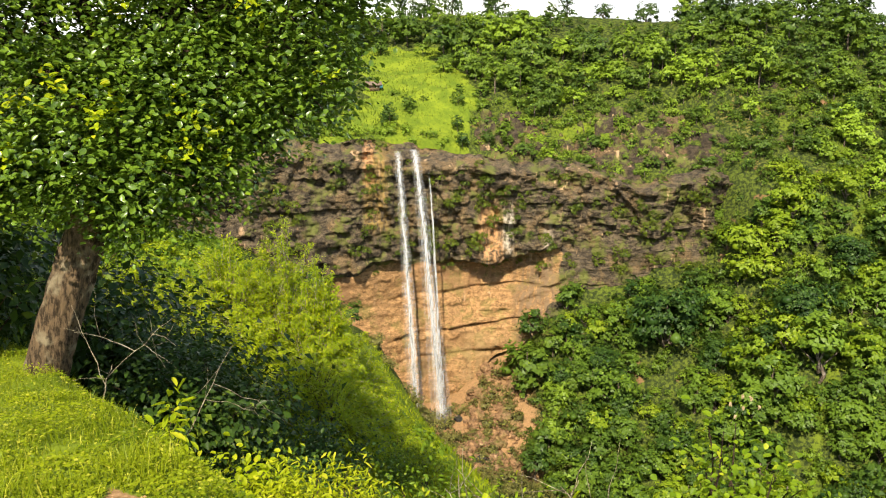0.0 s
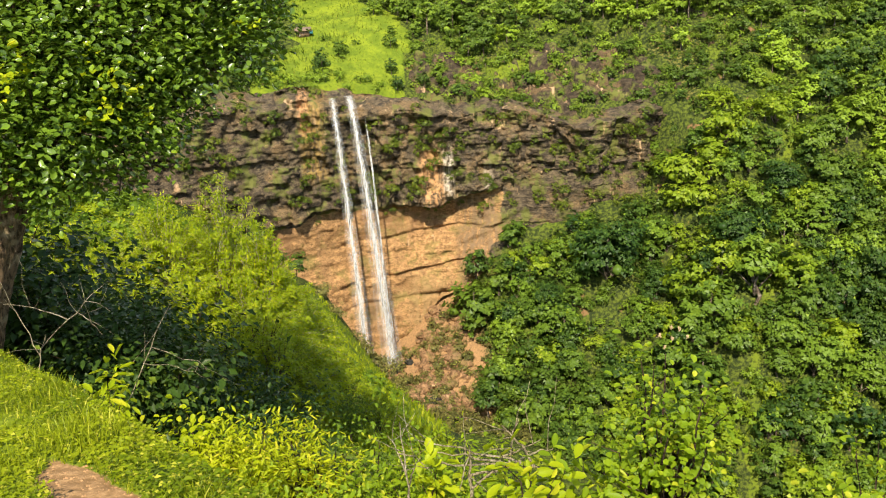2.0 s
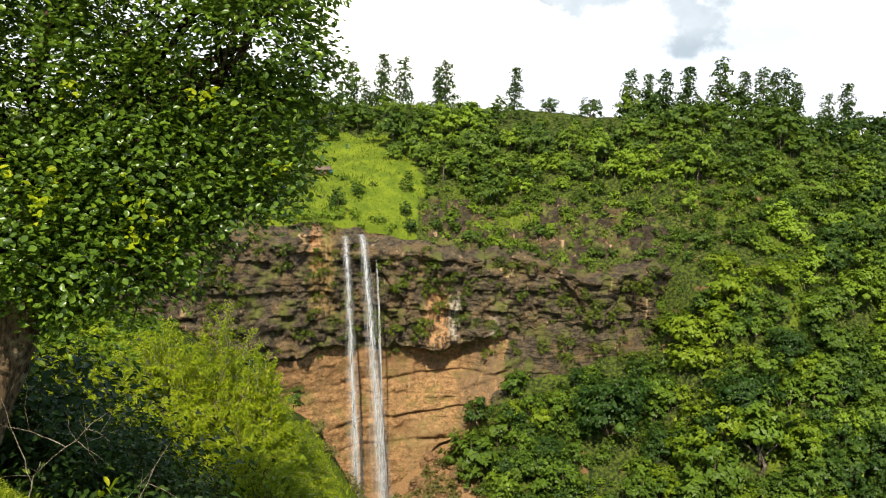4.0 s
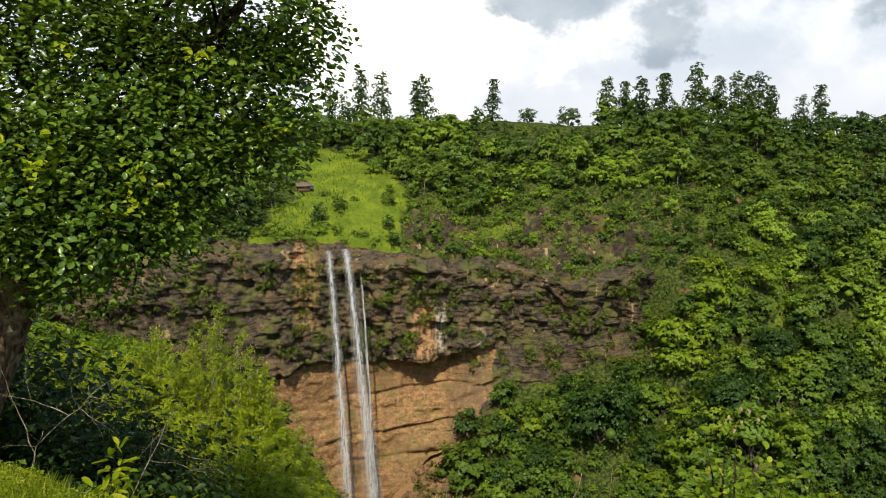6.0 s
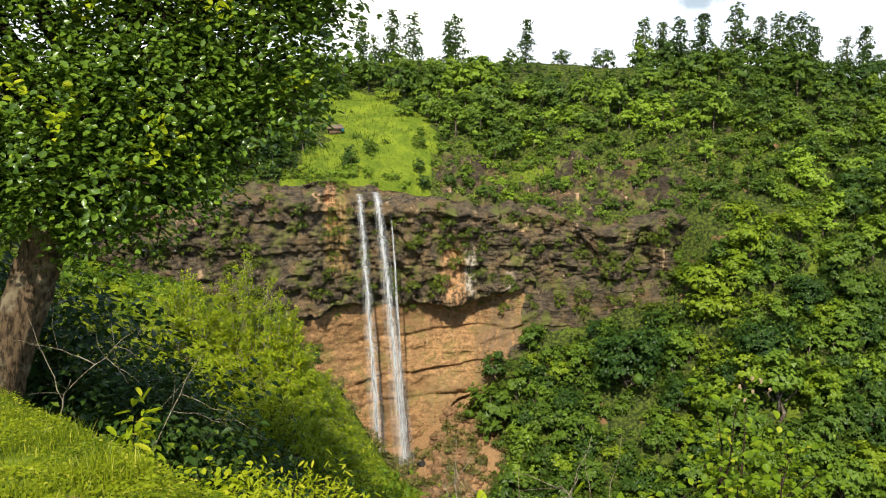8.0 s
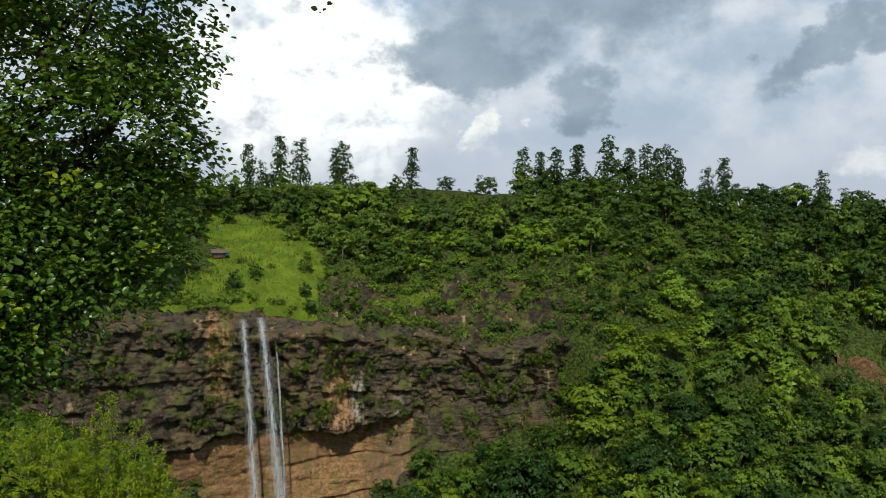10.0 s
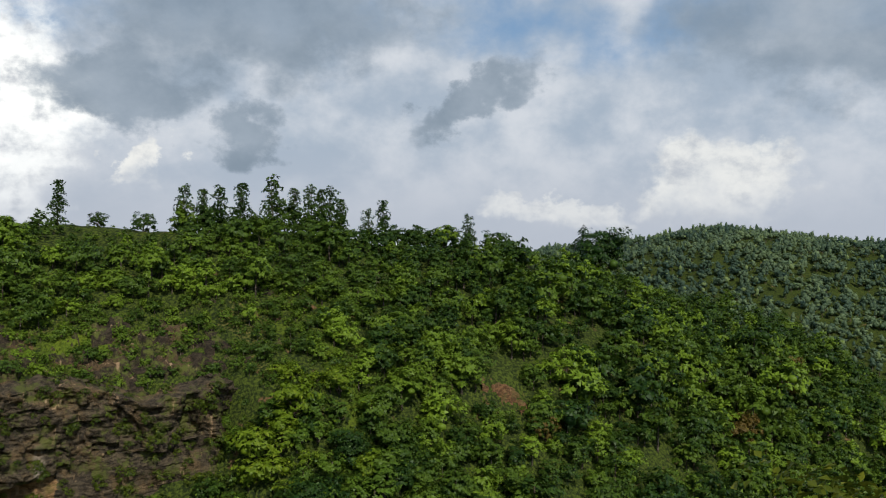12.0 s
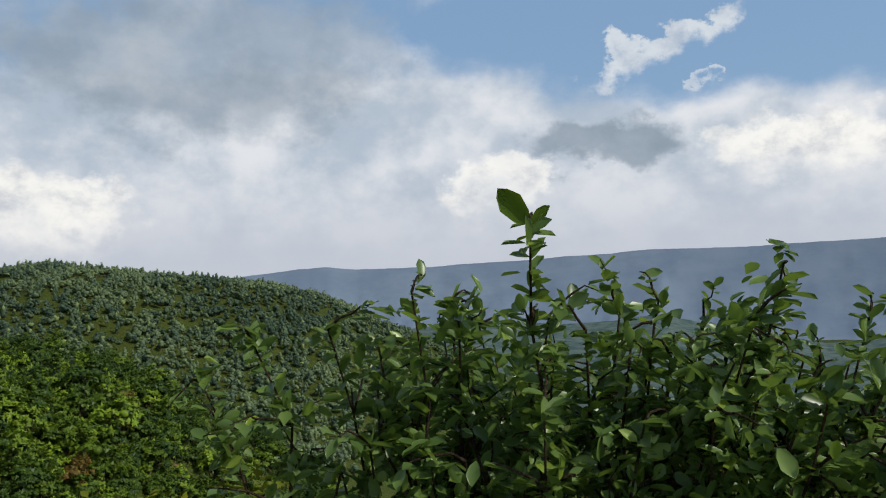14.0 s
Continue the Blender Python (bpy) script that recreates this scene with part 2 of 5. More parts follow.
def joined(pieces):
    """Several (verts, faces) as one."""
    vs, fs, n = [], [], 0
    for v, f in pieces:
        vs.append(v)
        fs.append(f + n)
        n += len(v)
    return np.concatenate(vs), np.concatenate(fs)


def bend(a, b, sag, n=7, wob=0.05):
    """A wavy line from a to b."""
    a, b = np.asarray(a, float), np.asarray(b, float)
    t = np.linspace(0, 1, n)[:, None]
    w = rng.normal(0, wob, (n, 3)) * np.linalg.norm(b - a) * np.sin(np.pi * t)
    return a + (b - a) * t + np.array([0, 0, sag]) * np.sin(np.pi * t) + w


def crown_leaves(lobes, count, size, shell=0.72, droop=0.0):
    """Leaves spread through lobes (x, y, z, radius, flatness): most near the outside, facing out and up."""
    lobes = np.asarray(lobes, float)
    area = lobes[:, 3] ** 2
    pick = rng.choice(len(lobes), count, p=area / area.sum())
    c, r, flat = lobes[pick, :3], lobes[pick, 3:4], lobes[pick, 4:5]
    d = unit(rng.normal(size=(count, 3)))
    d[:, 2] = np.where(d[:, 2] < -0.35, -d[:, 2], d[:, 2])
    rad = r * (shell + (1.08 - shell) * rng.random((count, 1)) ** 0.6)
    p = c + d * rad * np.concatenate([np.ones((count, 2)), flat], 1)
    normal = unit(d * 0.85 + np.array([0, 0, 0.45]) + rng.normal(0, 0.22, (count, 3)))
    way = unit(np.cross(normal, rng.normal(size=(count, 3))) + d * 0.5 - np.array([0, 0, droop]))
    s = size * (0.65 + 0.7 * rng.random(count))
    return p, way, normal, s


# ---- the lie of the land: metres, the first eye is the origin ----
def lattice(ix, iy, seed):
    h = (ix.astype(np.int64) * 374761393 + iy.astype(np.int64) * 668265263 + seed * 974711) & 0xFFFFFFFF
    h = ((h ^ (h >> 13)) * 1274126177) & 0xFFFFFFFF
    return ((h ^ (h >> 16)) & 0xFFFF) / 32767.5 - 1.0


def bumps(x, y, size, seed=0):
    """Smooth value noise from -1 to 1 with cells of the given size."""
    x, y = np.asarray(x, float) / size, np.asarray(y, float) / size
    ix, iy = np.floor(x), np.floor(y)
    fx, fy = x - ix, y - iy
    fx, fy = fx * fx * (3 - 2 * fx), fy * fy * (3 - 2 * fy)
    a, b = lattice(ix, iy, seed), lattice(ix + 1, iy, seed)
    c, d = lattice(ix, iy + 1, seed), lattice(ix + 1, iy + 1, seed)
    return (a * (1 - fx) + b * fx) * (1 - fy) + (c * (1 - fx) + d * fx) * fy


def fractal(x, y, size, seed=0, octaves=4):
    return sum(bumps(x, y, size / 2**k, seed + k) * 0.55**k for k in range(octaves))


def ease(a, b, v):
    t = np.clip((np.asarray(v, float) - a) / (b - a), 0, 1)
    return t * t * (3 - 2 * t)


LIP_X = [-90, -40, -20, -4, 8, 22, 45, 80, 125, 165, 210, 300]
LIP_Y = [84, 86, 90, 96, 97, 95, 92, 95, 105, 100, 90, 80]
LIP_Z = [-9, -9.5, -10.6, -11.2, -13, -15, -14, -16, -20, -29, -45, -80]
RIDGE_Y = [150, 150, 142, 140, 140, 132, 122, 122, 130, 120, 106, 95]
RIDGE_Z = [2.6, 2.6, 3.2, 4.2, 5.2, 4.6, 3.8, 0.9, -5, -15, -33, -70]
FOOT_X, FOOT_Z = [-90, -45, -22, 0, 4, 9, 12, 15, 22, 30, 37], [-22, -34, -38, -40.5, -34.5, -29.5, -25, -22.5, -21.5, -19.5, -14.5]
VALLEY_X = [-90, -30, 0, 8, 35, 80, 150, 300]
VALLEY_Y = [74, 82, 86, 80, 62, 52, 36, 10]
VALLEY_Z = [-30, -39, -42, -43.5, -52, -64, -84, -112]
SLOPE_X, SLOPE = [-60, -20, -7, -1.5, 2, 10, 30], [0.10, 0.22, 0.34, 0.46, 0.53, 0.62, 0.75]


def far_crest(b):
    """Height in degrees of the wooded hill's crest over the bearing in degrees."""
    return np.interp(b, [25, 38, 43, 47, 50.6, 55, 59, 64.3, 67, 70, 75, 85], [0.2, 0.25, 0.35, 0.95, 1.5, 1.05, 0.5, 0.1, -0.7, -1.9, -4.2, -10])


def own_side(x, y):
    """The hill on which the camera stands: a grassy bank that breaks off along a line, and the slope below it."""
    s = np.interp(x, SLOPE_X, SLOPE)
    right = 0.42 * np.maximum(x - 1.6, 0) * (1 - 0.35 * ease(0, 60, y))
    slope = -1.62 - s * np.maximum(y, 0) * (0.35 + 0.65 * ease(0.5, 8, y)) - right
    past = ((x - 0.5) * 7 + (y - 2.5) * 4.9) / 8.54 + 0.4
    bank = -1.62 - 0.2 * np.maximum(y, 0) + 0.04 * np.minimum(x + 2, 0) - right - 1.0 * np.maximum(past, 0)
    low = 0.22 * np.maximum(-y - 4, 0) * ease(6, 30, x) + 22 * ease(30, 100, x) * ease(40, -40, y)
    return np.maximum(slope, bank) - low


def far_side(x, y):
    """The side across the gorge: valley, foot of the cliff, rim, ridge."""
    yl, zl = np.interp(x, LIP_X, LIP_Y), np.interp(x, LIP_X, LIP_Z)
    yr, zr = np.interp(x, LIP_X, RIDGE_Y), np.interp(x, LIP_X, RIDGE_Z)
    zf = np.minimum(np.interp(x, FOOT_X, FOOT_Z), zl)
    yv, zv = np.interp(x, VALLEY_X, VALLEY_Y), np.interp(x, VALLEY_X, VALLEY_Z)
    yl = yl + 3.5 * ease(36, 29, x)
    low = zv + (zf - zv) * np.clip((y - yv) / (yl - yv), 0, 1) ** 1.05
    t = np.clip((y - yl) / (yr - yl), 0, 1)
    high = zl + (zr - zl) * (t * 1.25 - 0.25 * t * t)
    step = ease(-0.3, 0.3, y - yl)
    back = np.maximum(y - yr, 0)
    return low * (1 - step) + high * step - back * 0.035 - 0.22 * np.maximum(back, 0) * ease(70, 170, x)


def height(x, y):
    x, y = np.asarray(x, float), np.asarray(y, float)
    r, b = np.hypot(x, y), np.degrees(np.arctan2(x, y))
    a, c = own_side(x, y), far_side(x, y)
    near = np.where(y > np.interp(x, VALLEY_X, VALLEY_Y), c, np.maximum(a, c))
    soft = ease(3, 25, r)
    near = near + soft * (0.9 * fractal(x, y, 14, 3) * ease(8, 60, r) + 0.18 * fractal(x, y, 2.3, 7, 3)) + 0.04 * fractal(x, y, 0.7, 17, 2)
    # past the spur: lower valley, wooded hill, plain
    crest = np.tan(np.radians(far_crest(b))) * 800
    rise = ease(360, 820, r + 30 * fractal(x, y, 160, 9))
    wide = -98 - 130 * ease(900, 3000, r) * ease(60, 85, b) - 40 * ease(60, 95, b) * ease(300, 900, r)
    wide = wide - 110 * ease(68, 80, b) * ease(230, 420, r)
    hill = wide + np.maximum(crest - wide, 0) * rise - 0.10 * np.maximum(r - 830, 0) * ease(20, 45, b)
    hill = np.maximum(hill, -240) + 4 * fractal(x, y, 120, 5)
    gone = ease(200, 330, r) * ease(31, 40, b)
    left = ease(40, 30, b)
    near = np.maximum(near, -98)
    return near * (1 - gone) + hill * gone - 0.02 * np.maximum(r - 330, 0) * left


# ---- ground, cliff and water ----
def ground_material():
    """Grass, leaf litter darkened for the shade under the woods, and bare soil, each where the ground carries it."""
    k = Kit("grass_and_soil")
    w = k.where()
    cover = k.nt.nodes.new("ShaderNodeAttribute")
    cover.attribute_name = "cover"
    split = k.node("ShaderNodeSeparateXYZ", Vector=cover.outputs["Vector"])
    mid, fine = k.noise(w, 0.45, 6, 0.62), k.noise(w, 14.0, 4, 0.7)
    tuft = k.noise(w, 2.6, 5, 0.7)
    green = k.mix(k.ramp(mid, 0.35, 0.65), (0.095, 0.14, 0.012), (0.175, 0.222, 0.017))
    green = k.mix(k.math("MULTIPLY", k.ramp(tuft, 0.5, 0.7), 0.7), green, (0.05, 0.085, 0.010))
    soil = k.mix(k.ramp(fine, 0.35, 0.7), (0.22, 0.125, 0.055), (0.41, 0.245, 0.118))
    soil = k.mix(k.math("MULTIPLY", k.ramp(tuft, 0.45, 0.65), 0.6), soil, (0.17, 0.10, 0.05))
    # Litter under the woods, its colour lowered to paint the shaded gaps.
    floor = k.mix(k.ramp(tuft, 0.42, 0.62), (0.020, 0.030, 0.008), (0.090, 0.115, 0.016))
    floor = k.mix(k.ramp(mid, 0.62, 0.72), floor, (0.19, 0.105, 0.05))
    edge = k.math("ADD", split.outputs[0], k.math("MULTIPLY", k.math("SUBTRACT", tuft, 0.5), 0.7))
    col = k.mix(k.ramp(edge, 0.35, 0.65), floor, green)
    edge = k.math("ADD", split.outputs[1], k.math("MULTIPLY", k.math("SUBTRACT", tuft, 0.5), 0.9))
    col = k.mix(k.ramp(edge, 0.4, 0.6), col, soil)
    return k.solid(col, 0.9, k.relief(k.math("ADD", fine, tuft), 0.35, 0.04), spec=0.12)


def open_meadow(x, y):
    """The grazed meadow above the fall, with a ragged outline."""
    b = np.degrees(np.arctan2(x, y))
    lip, ridge = np.interp(x, LIP_X, LIP_Y), np.interp(x, LIP_X, RIDGE_Y)
    up = (y - lip) / (ridge - lip)
    rag = 1.9 * fractal(x, y, 11, 76, 4)
    return (b > -5.3 + rag - 5.0 * np.clip(0.42 - up, 0, 1)) & (b < 2.1 - 4.0 * np.clip(0.30 - up, 0, 1) - 1.2 * np.clip(up - 0.5, 0, 1) + rag) & (y > lip + 2) & (up < 0.74 + 0.08 * fractal(x, y, 6, 75, 3))


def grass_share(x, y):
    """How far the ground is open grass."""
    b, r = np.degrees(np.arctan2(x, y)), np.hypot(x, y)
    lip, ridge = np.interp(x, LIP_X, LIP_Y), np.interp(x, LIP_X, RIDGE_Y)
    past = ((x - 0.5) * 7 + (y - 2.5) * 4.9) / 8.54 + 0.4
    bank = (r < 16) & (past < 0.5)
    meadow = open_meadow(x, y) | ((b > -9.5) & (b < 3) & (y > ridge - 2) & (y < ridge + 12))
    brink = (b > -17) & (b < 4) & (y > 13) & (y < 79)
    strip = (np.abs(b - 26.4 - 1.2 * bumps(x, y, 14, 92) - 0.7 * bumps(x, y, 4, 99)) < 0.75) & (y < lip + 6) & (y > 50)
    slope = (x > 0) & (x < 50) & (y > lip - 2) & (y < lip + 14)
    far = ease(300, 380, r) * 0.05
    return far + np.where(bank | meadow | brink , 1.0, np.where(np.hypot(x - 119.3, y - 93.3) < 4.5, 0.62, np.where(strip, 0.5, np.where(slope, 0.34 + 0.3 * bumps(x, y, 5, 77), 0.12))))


def soil_share(x, y):
    """Bare earth: the trodden place of the viewer, and the rubble below the fall."""
    lip, dale = np.interp(x, LIP_X, LIP_Y), np.interp(x, VALLEY_X, VALLEY_Y)
    away = np.abs(x + 1.95 - 0.66 * (4.5 - y)) - 0.08 - 0.12 * (4.5 - y) + 0.14 * bumps(x, y, 0.35, 78)
    stood = ease(0.16, -0.16, away) * ease(4.68, 4.5, y) * (y > -1.0)
    rubble = ease(-8, -3, x) * ease(13, 9, x + 1.0 * ease(86, 92, y)) * (y < lip + 4) * ease(dale - 4, dale, y)
    slips = (x > 4) & (x < 48) & (y > lip - 1) & (y < lip + 14) & (bumps(x, y, 4.5, 79) > 0.5)
    return np.maximum(np.maximum(stood, rubble * 0.66), slips * 0.40)


def rock_material(name, a, b, c, moss, stains_and_shade=()):
    k = Kit(name)
    w = k.where()
    coarse, mid, fine = k.noise(w, 0.35, 5, 0.6), k.noise(k.scaled(w, (1, 1, 1.8)), 1.6, 6, 0.65), k.noise(w, 9.0, 5, 0.7)
    bed = k.noise(k.scaled(w, (0.25, 0.25, 3.0)), 1.0, 5, 0.6)
    col = k.mix(k.ramp(mid, 0.35, 0.65), a, b)
    col = k.mix(k.math("MULTIPLY", k.ramp(coarse, 0.5, 0.62), 0.8), col, c)
    col = k.mix(k.math("MULTIPLY", k.ramp(bed, 0.55, 0.7), 0.5), col, tuple(v * 0.45 for v in a))
    col = k.mix(k.math("MULTIPLY", k.ramp(fine, 0.52, 0.72), 0.5), col, tuple(v * 0.5 for v in b))
    for size, wide, share in ((0.9, 0.022, 0.75), (2.6, 0.03, 0.6)):
        seam = k.math("ABSOLUTE", k.math("SUBTRACT", k.noise(k.scaled(w, (1, 1, 1.9)), size, 3, 0.6), 0.5))
        col = k.mix(k.math("MULTIPLY", k.ramp(seam, wide, 0.0), share), col, tuple(v * 0.25 for v in a))
    green = k.noise(w, 0.5, 6, 0.7)
    col = k.mix(k.math("MULTIPLY", k.ramp(green, 0.5, 0.62), moss), col, (0.115, 0.125, 0.026))
    drip = k.math("MULTIPLY", k.ramp(k.noise(k.scaled(w, (1.1, 1.1, 0.05)), 1.0, 5, 0.6), 0.60, 0.68), k.ramp(coarse, 0.45, 0.55))
    col = k.mix(k.math("MULTIPLY", drip, 0.7), col, (0.52, 0.34, 0.19))
    xyz = k.node("ShaderNodeSeparateXYZ", Vector=w)
    comb = k.noise(k.scaled(w, (1.7, 1.7, 0.07)), 1.0, 5, 0.65)
    # Tinted bands: rock stains, and overhang shade painted below the brow.
    for x0, half, z0, z1, tint, share in stains_and_shade:
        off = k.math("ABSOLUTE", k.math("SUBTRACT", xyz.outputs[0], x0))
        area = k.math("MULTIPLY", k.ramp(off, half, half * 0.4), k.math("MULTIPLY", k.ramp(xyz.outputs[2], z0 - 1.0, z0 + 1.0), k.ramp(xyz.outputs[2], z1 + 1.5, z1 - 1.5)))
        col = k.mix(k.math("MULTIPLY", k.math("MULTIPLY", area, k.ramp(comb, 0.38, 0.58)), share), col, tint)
    h = k.math("ADD", k.math("MULTIPLY", mid, 0.7), k.math("MULTIPLY", fine, 0.4))
    return k.solid(col, 0.85, k.relief(h, 0.9, 0.25), spec=0.25)


GROUND = ground_material()
BASALT = rock_material("dark_basalt", (0.036, 0.027, 0.018), (0.145, 0.108, 0.064), (0.20, 0.13, 0.062), 0.85, ((5.6, 1.9, -24.5, -18.5, (0.50, 0.27, 0.12), 0.95), (7.6, 0.8, -23.5, -18, (0.55, 0.48, 0.38), 0.7), (-7.4, 1.8, -20, -11, (0.30, 0.19, 0.06), 0.8),
                                                                                                             (-8.3, 0.8, -15, -10.5, (0.48, 0.25, 0.12), 0.9), (12.2, 0.7, -24, -20.5, (0.42, 0.34, 0.25), 0.8)))
# The wide band at z -28 to -24 is brown staining plus painted brow shade.
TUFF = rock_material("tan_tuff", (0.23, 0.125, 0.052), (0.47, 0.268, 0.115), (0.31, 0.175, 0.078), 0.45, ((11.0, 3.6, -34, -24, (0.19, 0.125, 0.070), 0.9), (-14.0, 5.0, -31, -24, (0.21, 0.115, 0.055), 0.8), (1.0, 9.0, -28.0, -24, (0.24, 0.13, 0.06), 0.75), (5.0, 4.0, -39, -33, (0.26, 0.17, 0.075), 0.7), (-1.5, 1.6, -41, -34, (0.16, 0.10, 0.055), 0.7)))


def fan(near, far):
    """The ground as one sheet: fine rings and rays where the view goes, coarse behind."""
    rays = np.concatenate([np.arange(-44, 112, 0.5), np.arange(112, 316, 4.0)])
    rings = np.concatenate([[near, 0.4, 0.8, 1.2], np.geomspace(1.4, 30, 110), np.geomspace(30.4, 150, 150), np.geomspace(152, far, 60)])
    b, r = np.meshgrid(np.radians(rays), rings)
    x, y = np.sin(b) * r, np.cos(b) * r
    z = height(x, y)
    z = np.where(y > 0, z, np.minimum(z, 40))
    n, m = b.shape
    v = np.stack([x, y, z], -1).reshape(-1, 3)
    i, j = np.arange(n - 1)[:, None] * m, np.arange(m)[None]
    f = np.stack([i + j, i + (j + 1) % m, i + m + (j + 1) % m, i + m + j], -1).reshape(-1, 4)
    return v, f[:, ::-1]


v, f = fan(0.02, 4600)
ground = new("ground", mesh_of("ground", v, f, GROUND, smooth=True))
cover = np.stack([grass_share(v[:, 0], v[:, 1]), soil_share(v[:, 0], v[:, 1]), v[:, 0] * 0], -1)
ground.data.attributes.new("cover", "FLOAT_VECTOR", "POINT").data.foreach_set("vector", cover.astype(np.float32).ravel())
tagged(ground, "green grassy hillsides with bare soil reaching to the horizon", "ground", kind="structure")


def cliff_sheet():
    """The rock face: banded basalt above, an overhanging brow, and the hollowed tan wall below."""
    nx, nz = 380, 210
    x = np.linspace(-38, 36, nx)
    top = np.interp(x, LIP_X, LIP_Z) + 0.35 + 0.8 * fractal(x, x * 0, 5, 31)
    brow = np.interp(x, [-38, -16, -4, 6, 12, 18, 31, 36], [-25, -25.2, -24.3, -24.6, -23.6, -21.8, -20, -18]) + 0.7 * fractal(x, x * 0 + 3, 4, 33)
    foot = np.minimum(np.interp(x, FOOT_X, FOOT_Z) - np.interp(x, [6, 12], [3.0, 6.5]), brow - 2)
    s = np.linspace(0, 1, nz)
    upper = s < 0.52
    sz = np.where(upper, s / 0.52, (s - 0.52) / 0.48)
    z = np.where(upper[None], top[:, None] + (brow - top)[:, None] * sz[None], brow[:, None] + (foot - brow)[:, None] * sz[None])
    X = np.repeat(x[:, None], nz, 1)
    base = np.interp(x, LIP_X, LIP_Y)[:, None] - 0.6
    # blocky beds: each bed stands out by its own amount, broken up by joints
    bed = np.floor(z / 0.85 + 0.8 * bumps(X, z, 9, 51))
    joint = np.floor(X / 1.15 + 0.45 * lattice(bed, bed * 0, 61) * 2 + 0.4 * bumps(X, z, 4, 53))
    column = np.floor(X / 2.3 + 0.7 * bumps(X * 0, z, 7, 63) + 0.5 * bumps(X, z, 5, 64))
    block = lattice(joint, bed, 57) * 0.45 + lattice(bed, bed * 0 + 5, 58) * 0.16 + lattice(column, np.floor(z / 5.0), 65) * 0.5
    small = lattice(np.floor(X / 0.6), np.floor(z / 0.4), 59) * 0.2
    out = (block + small + 1.0 * fractal(X, z, 6, 41)) * np.where(upper[None], 1.0, 0.26)
    hollow = ease(-34, -16, x) * ease(20, 11, x)
    t = np.clip((brow[:, None] - z) / (brow - foot)[:, None], 0, 1)
    depth_in = np.interp(x, [-20, -3, 2, 8, 12, 16], [0.3, 0.3, 1.3, 1.8, 0.5, 0.1])[:, None]
    recess = hollow[:, None] * (depth_in * ease(0.0, 0.05, t) - (depth_in + 2.4) * ease(0.05, 1.0, t) ** 1.2 - 0.5 * ease(0.44, 0.46, t) * ease(0.6, 0.5, t))
    for at, tilt, depth in ((-32.6, 0.17, 0.6), (-28.2, 0.10, 0.3), (-35.5, 0.15, 0.35)):
        crack = np.abs(z - at - tilt * X - 0.5 * bumps(X, z * 0, 3, 81))
        recess = recess + hollow[:, None] * depth * ease(0.32, 0.08, crack) * ease(-0.5, 0.3, bumps(X, z * 0, 4, 83)) * (~upper)[None]
    ledge = 0.35 * bumps(X, z * 3.0 + 0.6 * X * 0.3, 5, 71) * (~upper)[None]
    tail = 3.5 * ease(29, 36, X)
    bulge = np.interp(x, [-20, -4, 2, 9, 14], [0.5, 0.5, 1.1, 1.0, 0.15])[:, None] * ease(0.55, 1.0, sz)[None] * upper[None] + ease(0.12, 0.0, sz)[None] * upper[None] * -3.0
    y = base + np.where(upper[None], 0, recess) - out - bulge - ledge + tail
    x2 = X + 0.12 * rng.normal(size=X.shape) * 0.5
    v = np.stack([x2, y, z], -1).reshape(-1, 3)
    i, j = np.arange(nx - 1)[:, None] * nz, np.arange(nz - 1)[None]
    f = np.stack([i + j, i + j + 1, i + nz + j + 1, i + nz + j], -1)
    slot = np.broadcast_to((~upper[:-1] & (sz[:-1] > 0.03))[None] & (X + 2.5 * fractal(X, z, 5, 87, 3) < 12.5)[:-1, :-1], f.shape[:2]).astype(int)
    return v, f.reshape(-1, 4), slot.reshape(-1)


v, f, slot = cliff_sheet()
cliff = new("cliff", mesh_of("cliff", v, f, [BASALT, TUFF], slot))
tagged(cliff, "layered dark basalt cliff overhanging a tan hollowed rock wall", "cliff", kind="structure")

# plants that root on the ledges
rock_spots = v[(rng.random(len(v)) < 0.005) & (v[:, 2] > -25.5)]


def ledges(x0, x1, y0, y1, nx, ny, up):
    """Broken beds of rock that break through a steep slope."""
    gx, gy = np.meshgrid(np.linspace(x0, x1, nx), np.linspace(y0, y1, ny), indexing="ij")
    g = height(gx, gy)
    bed = np.floor(g / 0.7 + 0.7 * bumps(gx, gy, 6, 151))
    joint = np.floor(gx / 1.3 + lattice(bed, bed * 0, 152) + 0.4 * bumps(gx, gy, 3, 153))
    rise = 0.75 * fractal(gx, gy, 7, 154, 3) + 0.5 * lattice(joint, bed, 155) + 0.2 * lattice(np.floor(gx / 0.5), np.floor(g / 0.35), 156)
    band = ease(x0, x0 + (x1 - x0) * 0.2, gx + 2.5 * bumps(gx, gy, 4, 157)) * ease(x1, x1 - 4, gx) * ease(y0, y0 + 1.5, gy) * ease(y1, y1 - 3, gy)
    z = g + np.where(band > 0.02, rise * 1.1 + up - 1.5 * (1 - band), -1.5)
    gy = gy - np.maximum(rise, 0) * 0.5
    n, m = gx.shape
    i, j = np.arange(n - 1)[:, None] * m, np.arange(m - 1)[None]
    f = np.stack([i + j, i + m + j, i + m + j + 1, i + j + 1], -1).reshape(-1, 4)
    return np.stack([gx, gy, z], -1).reshape(-1, 3), f


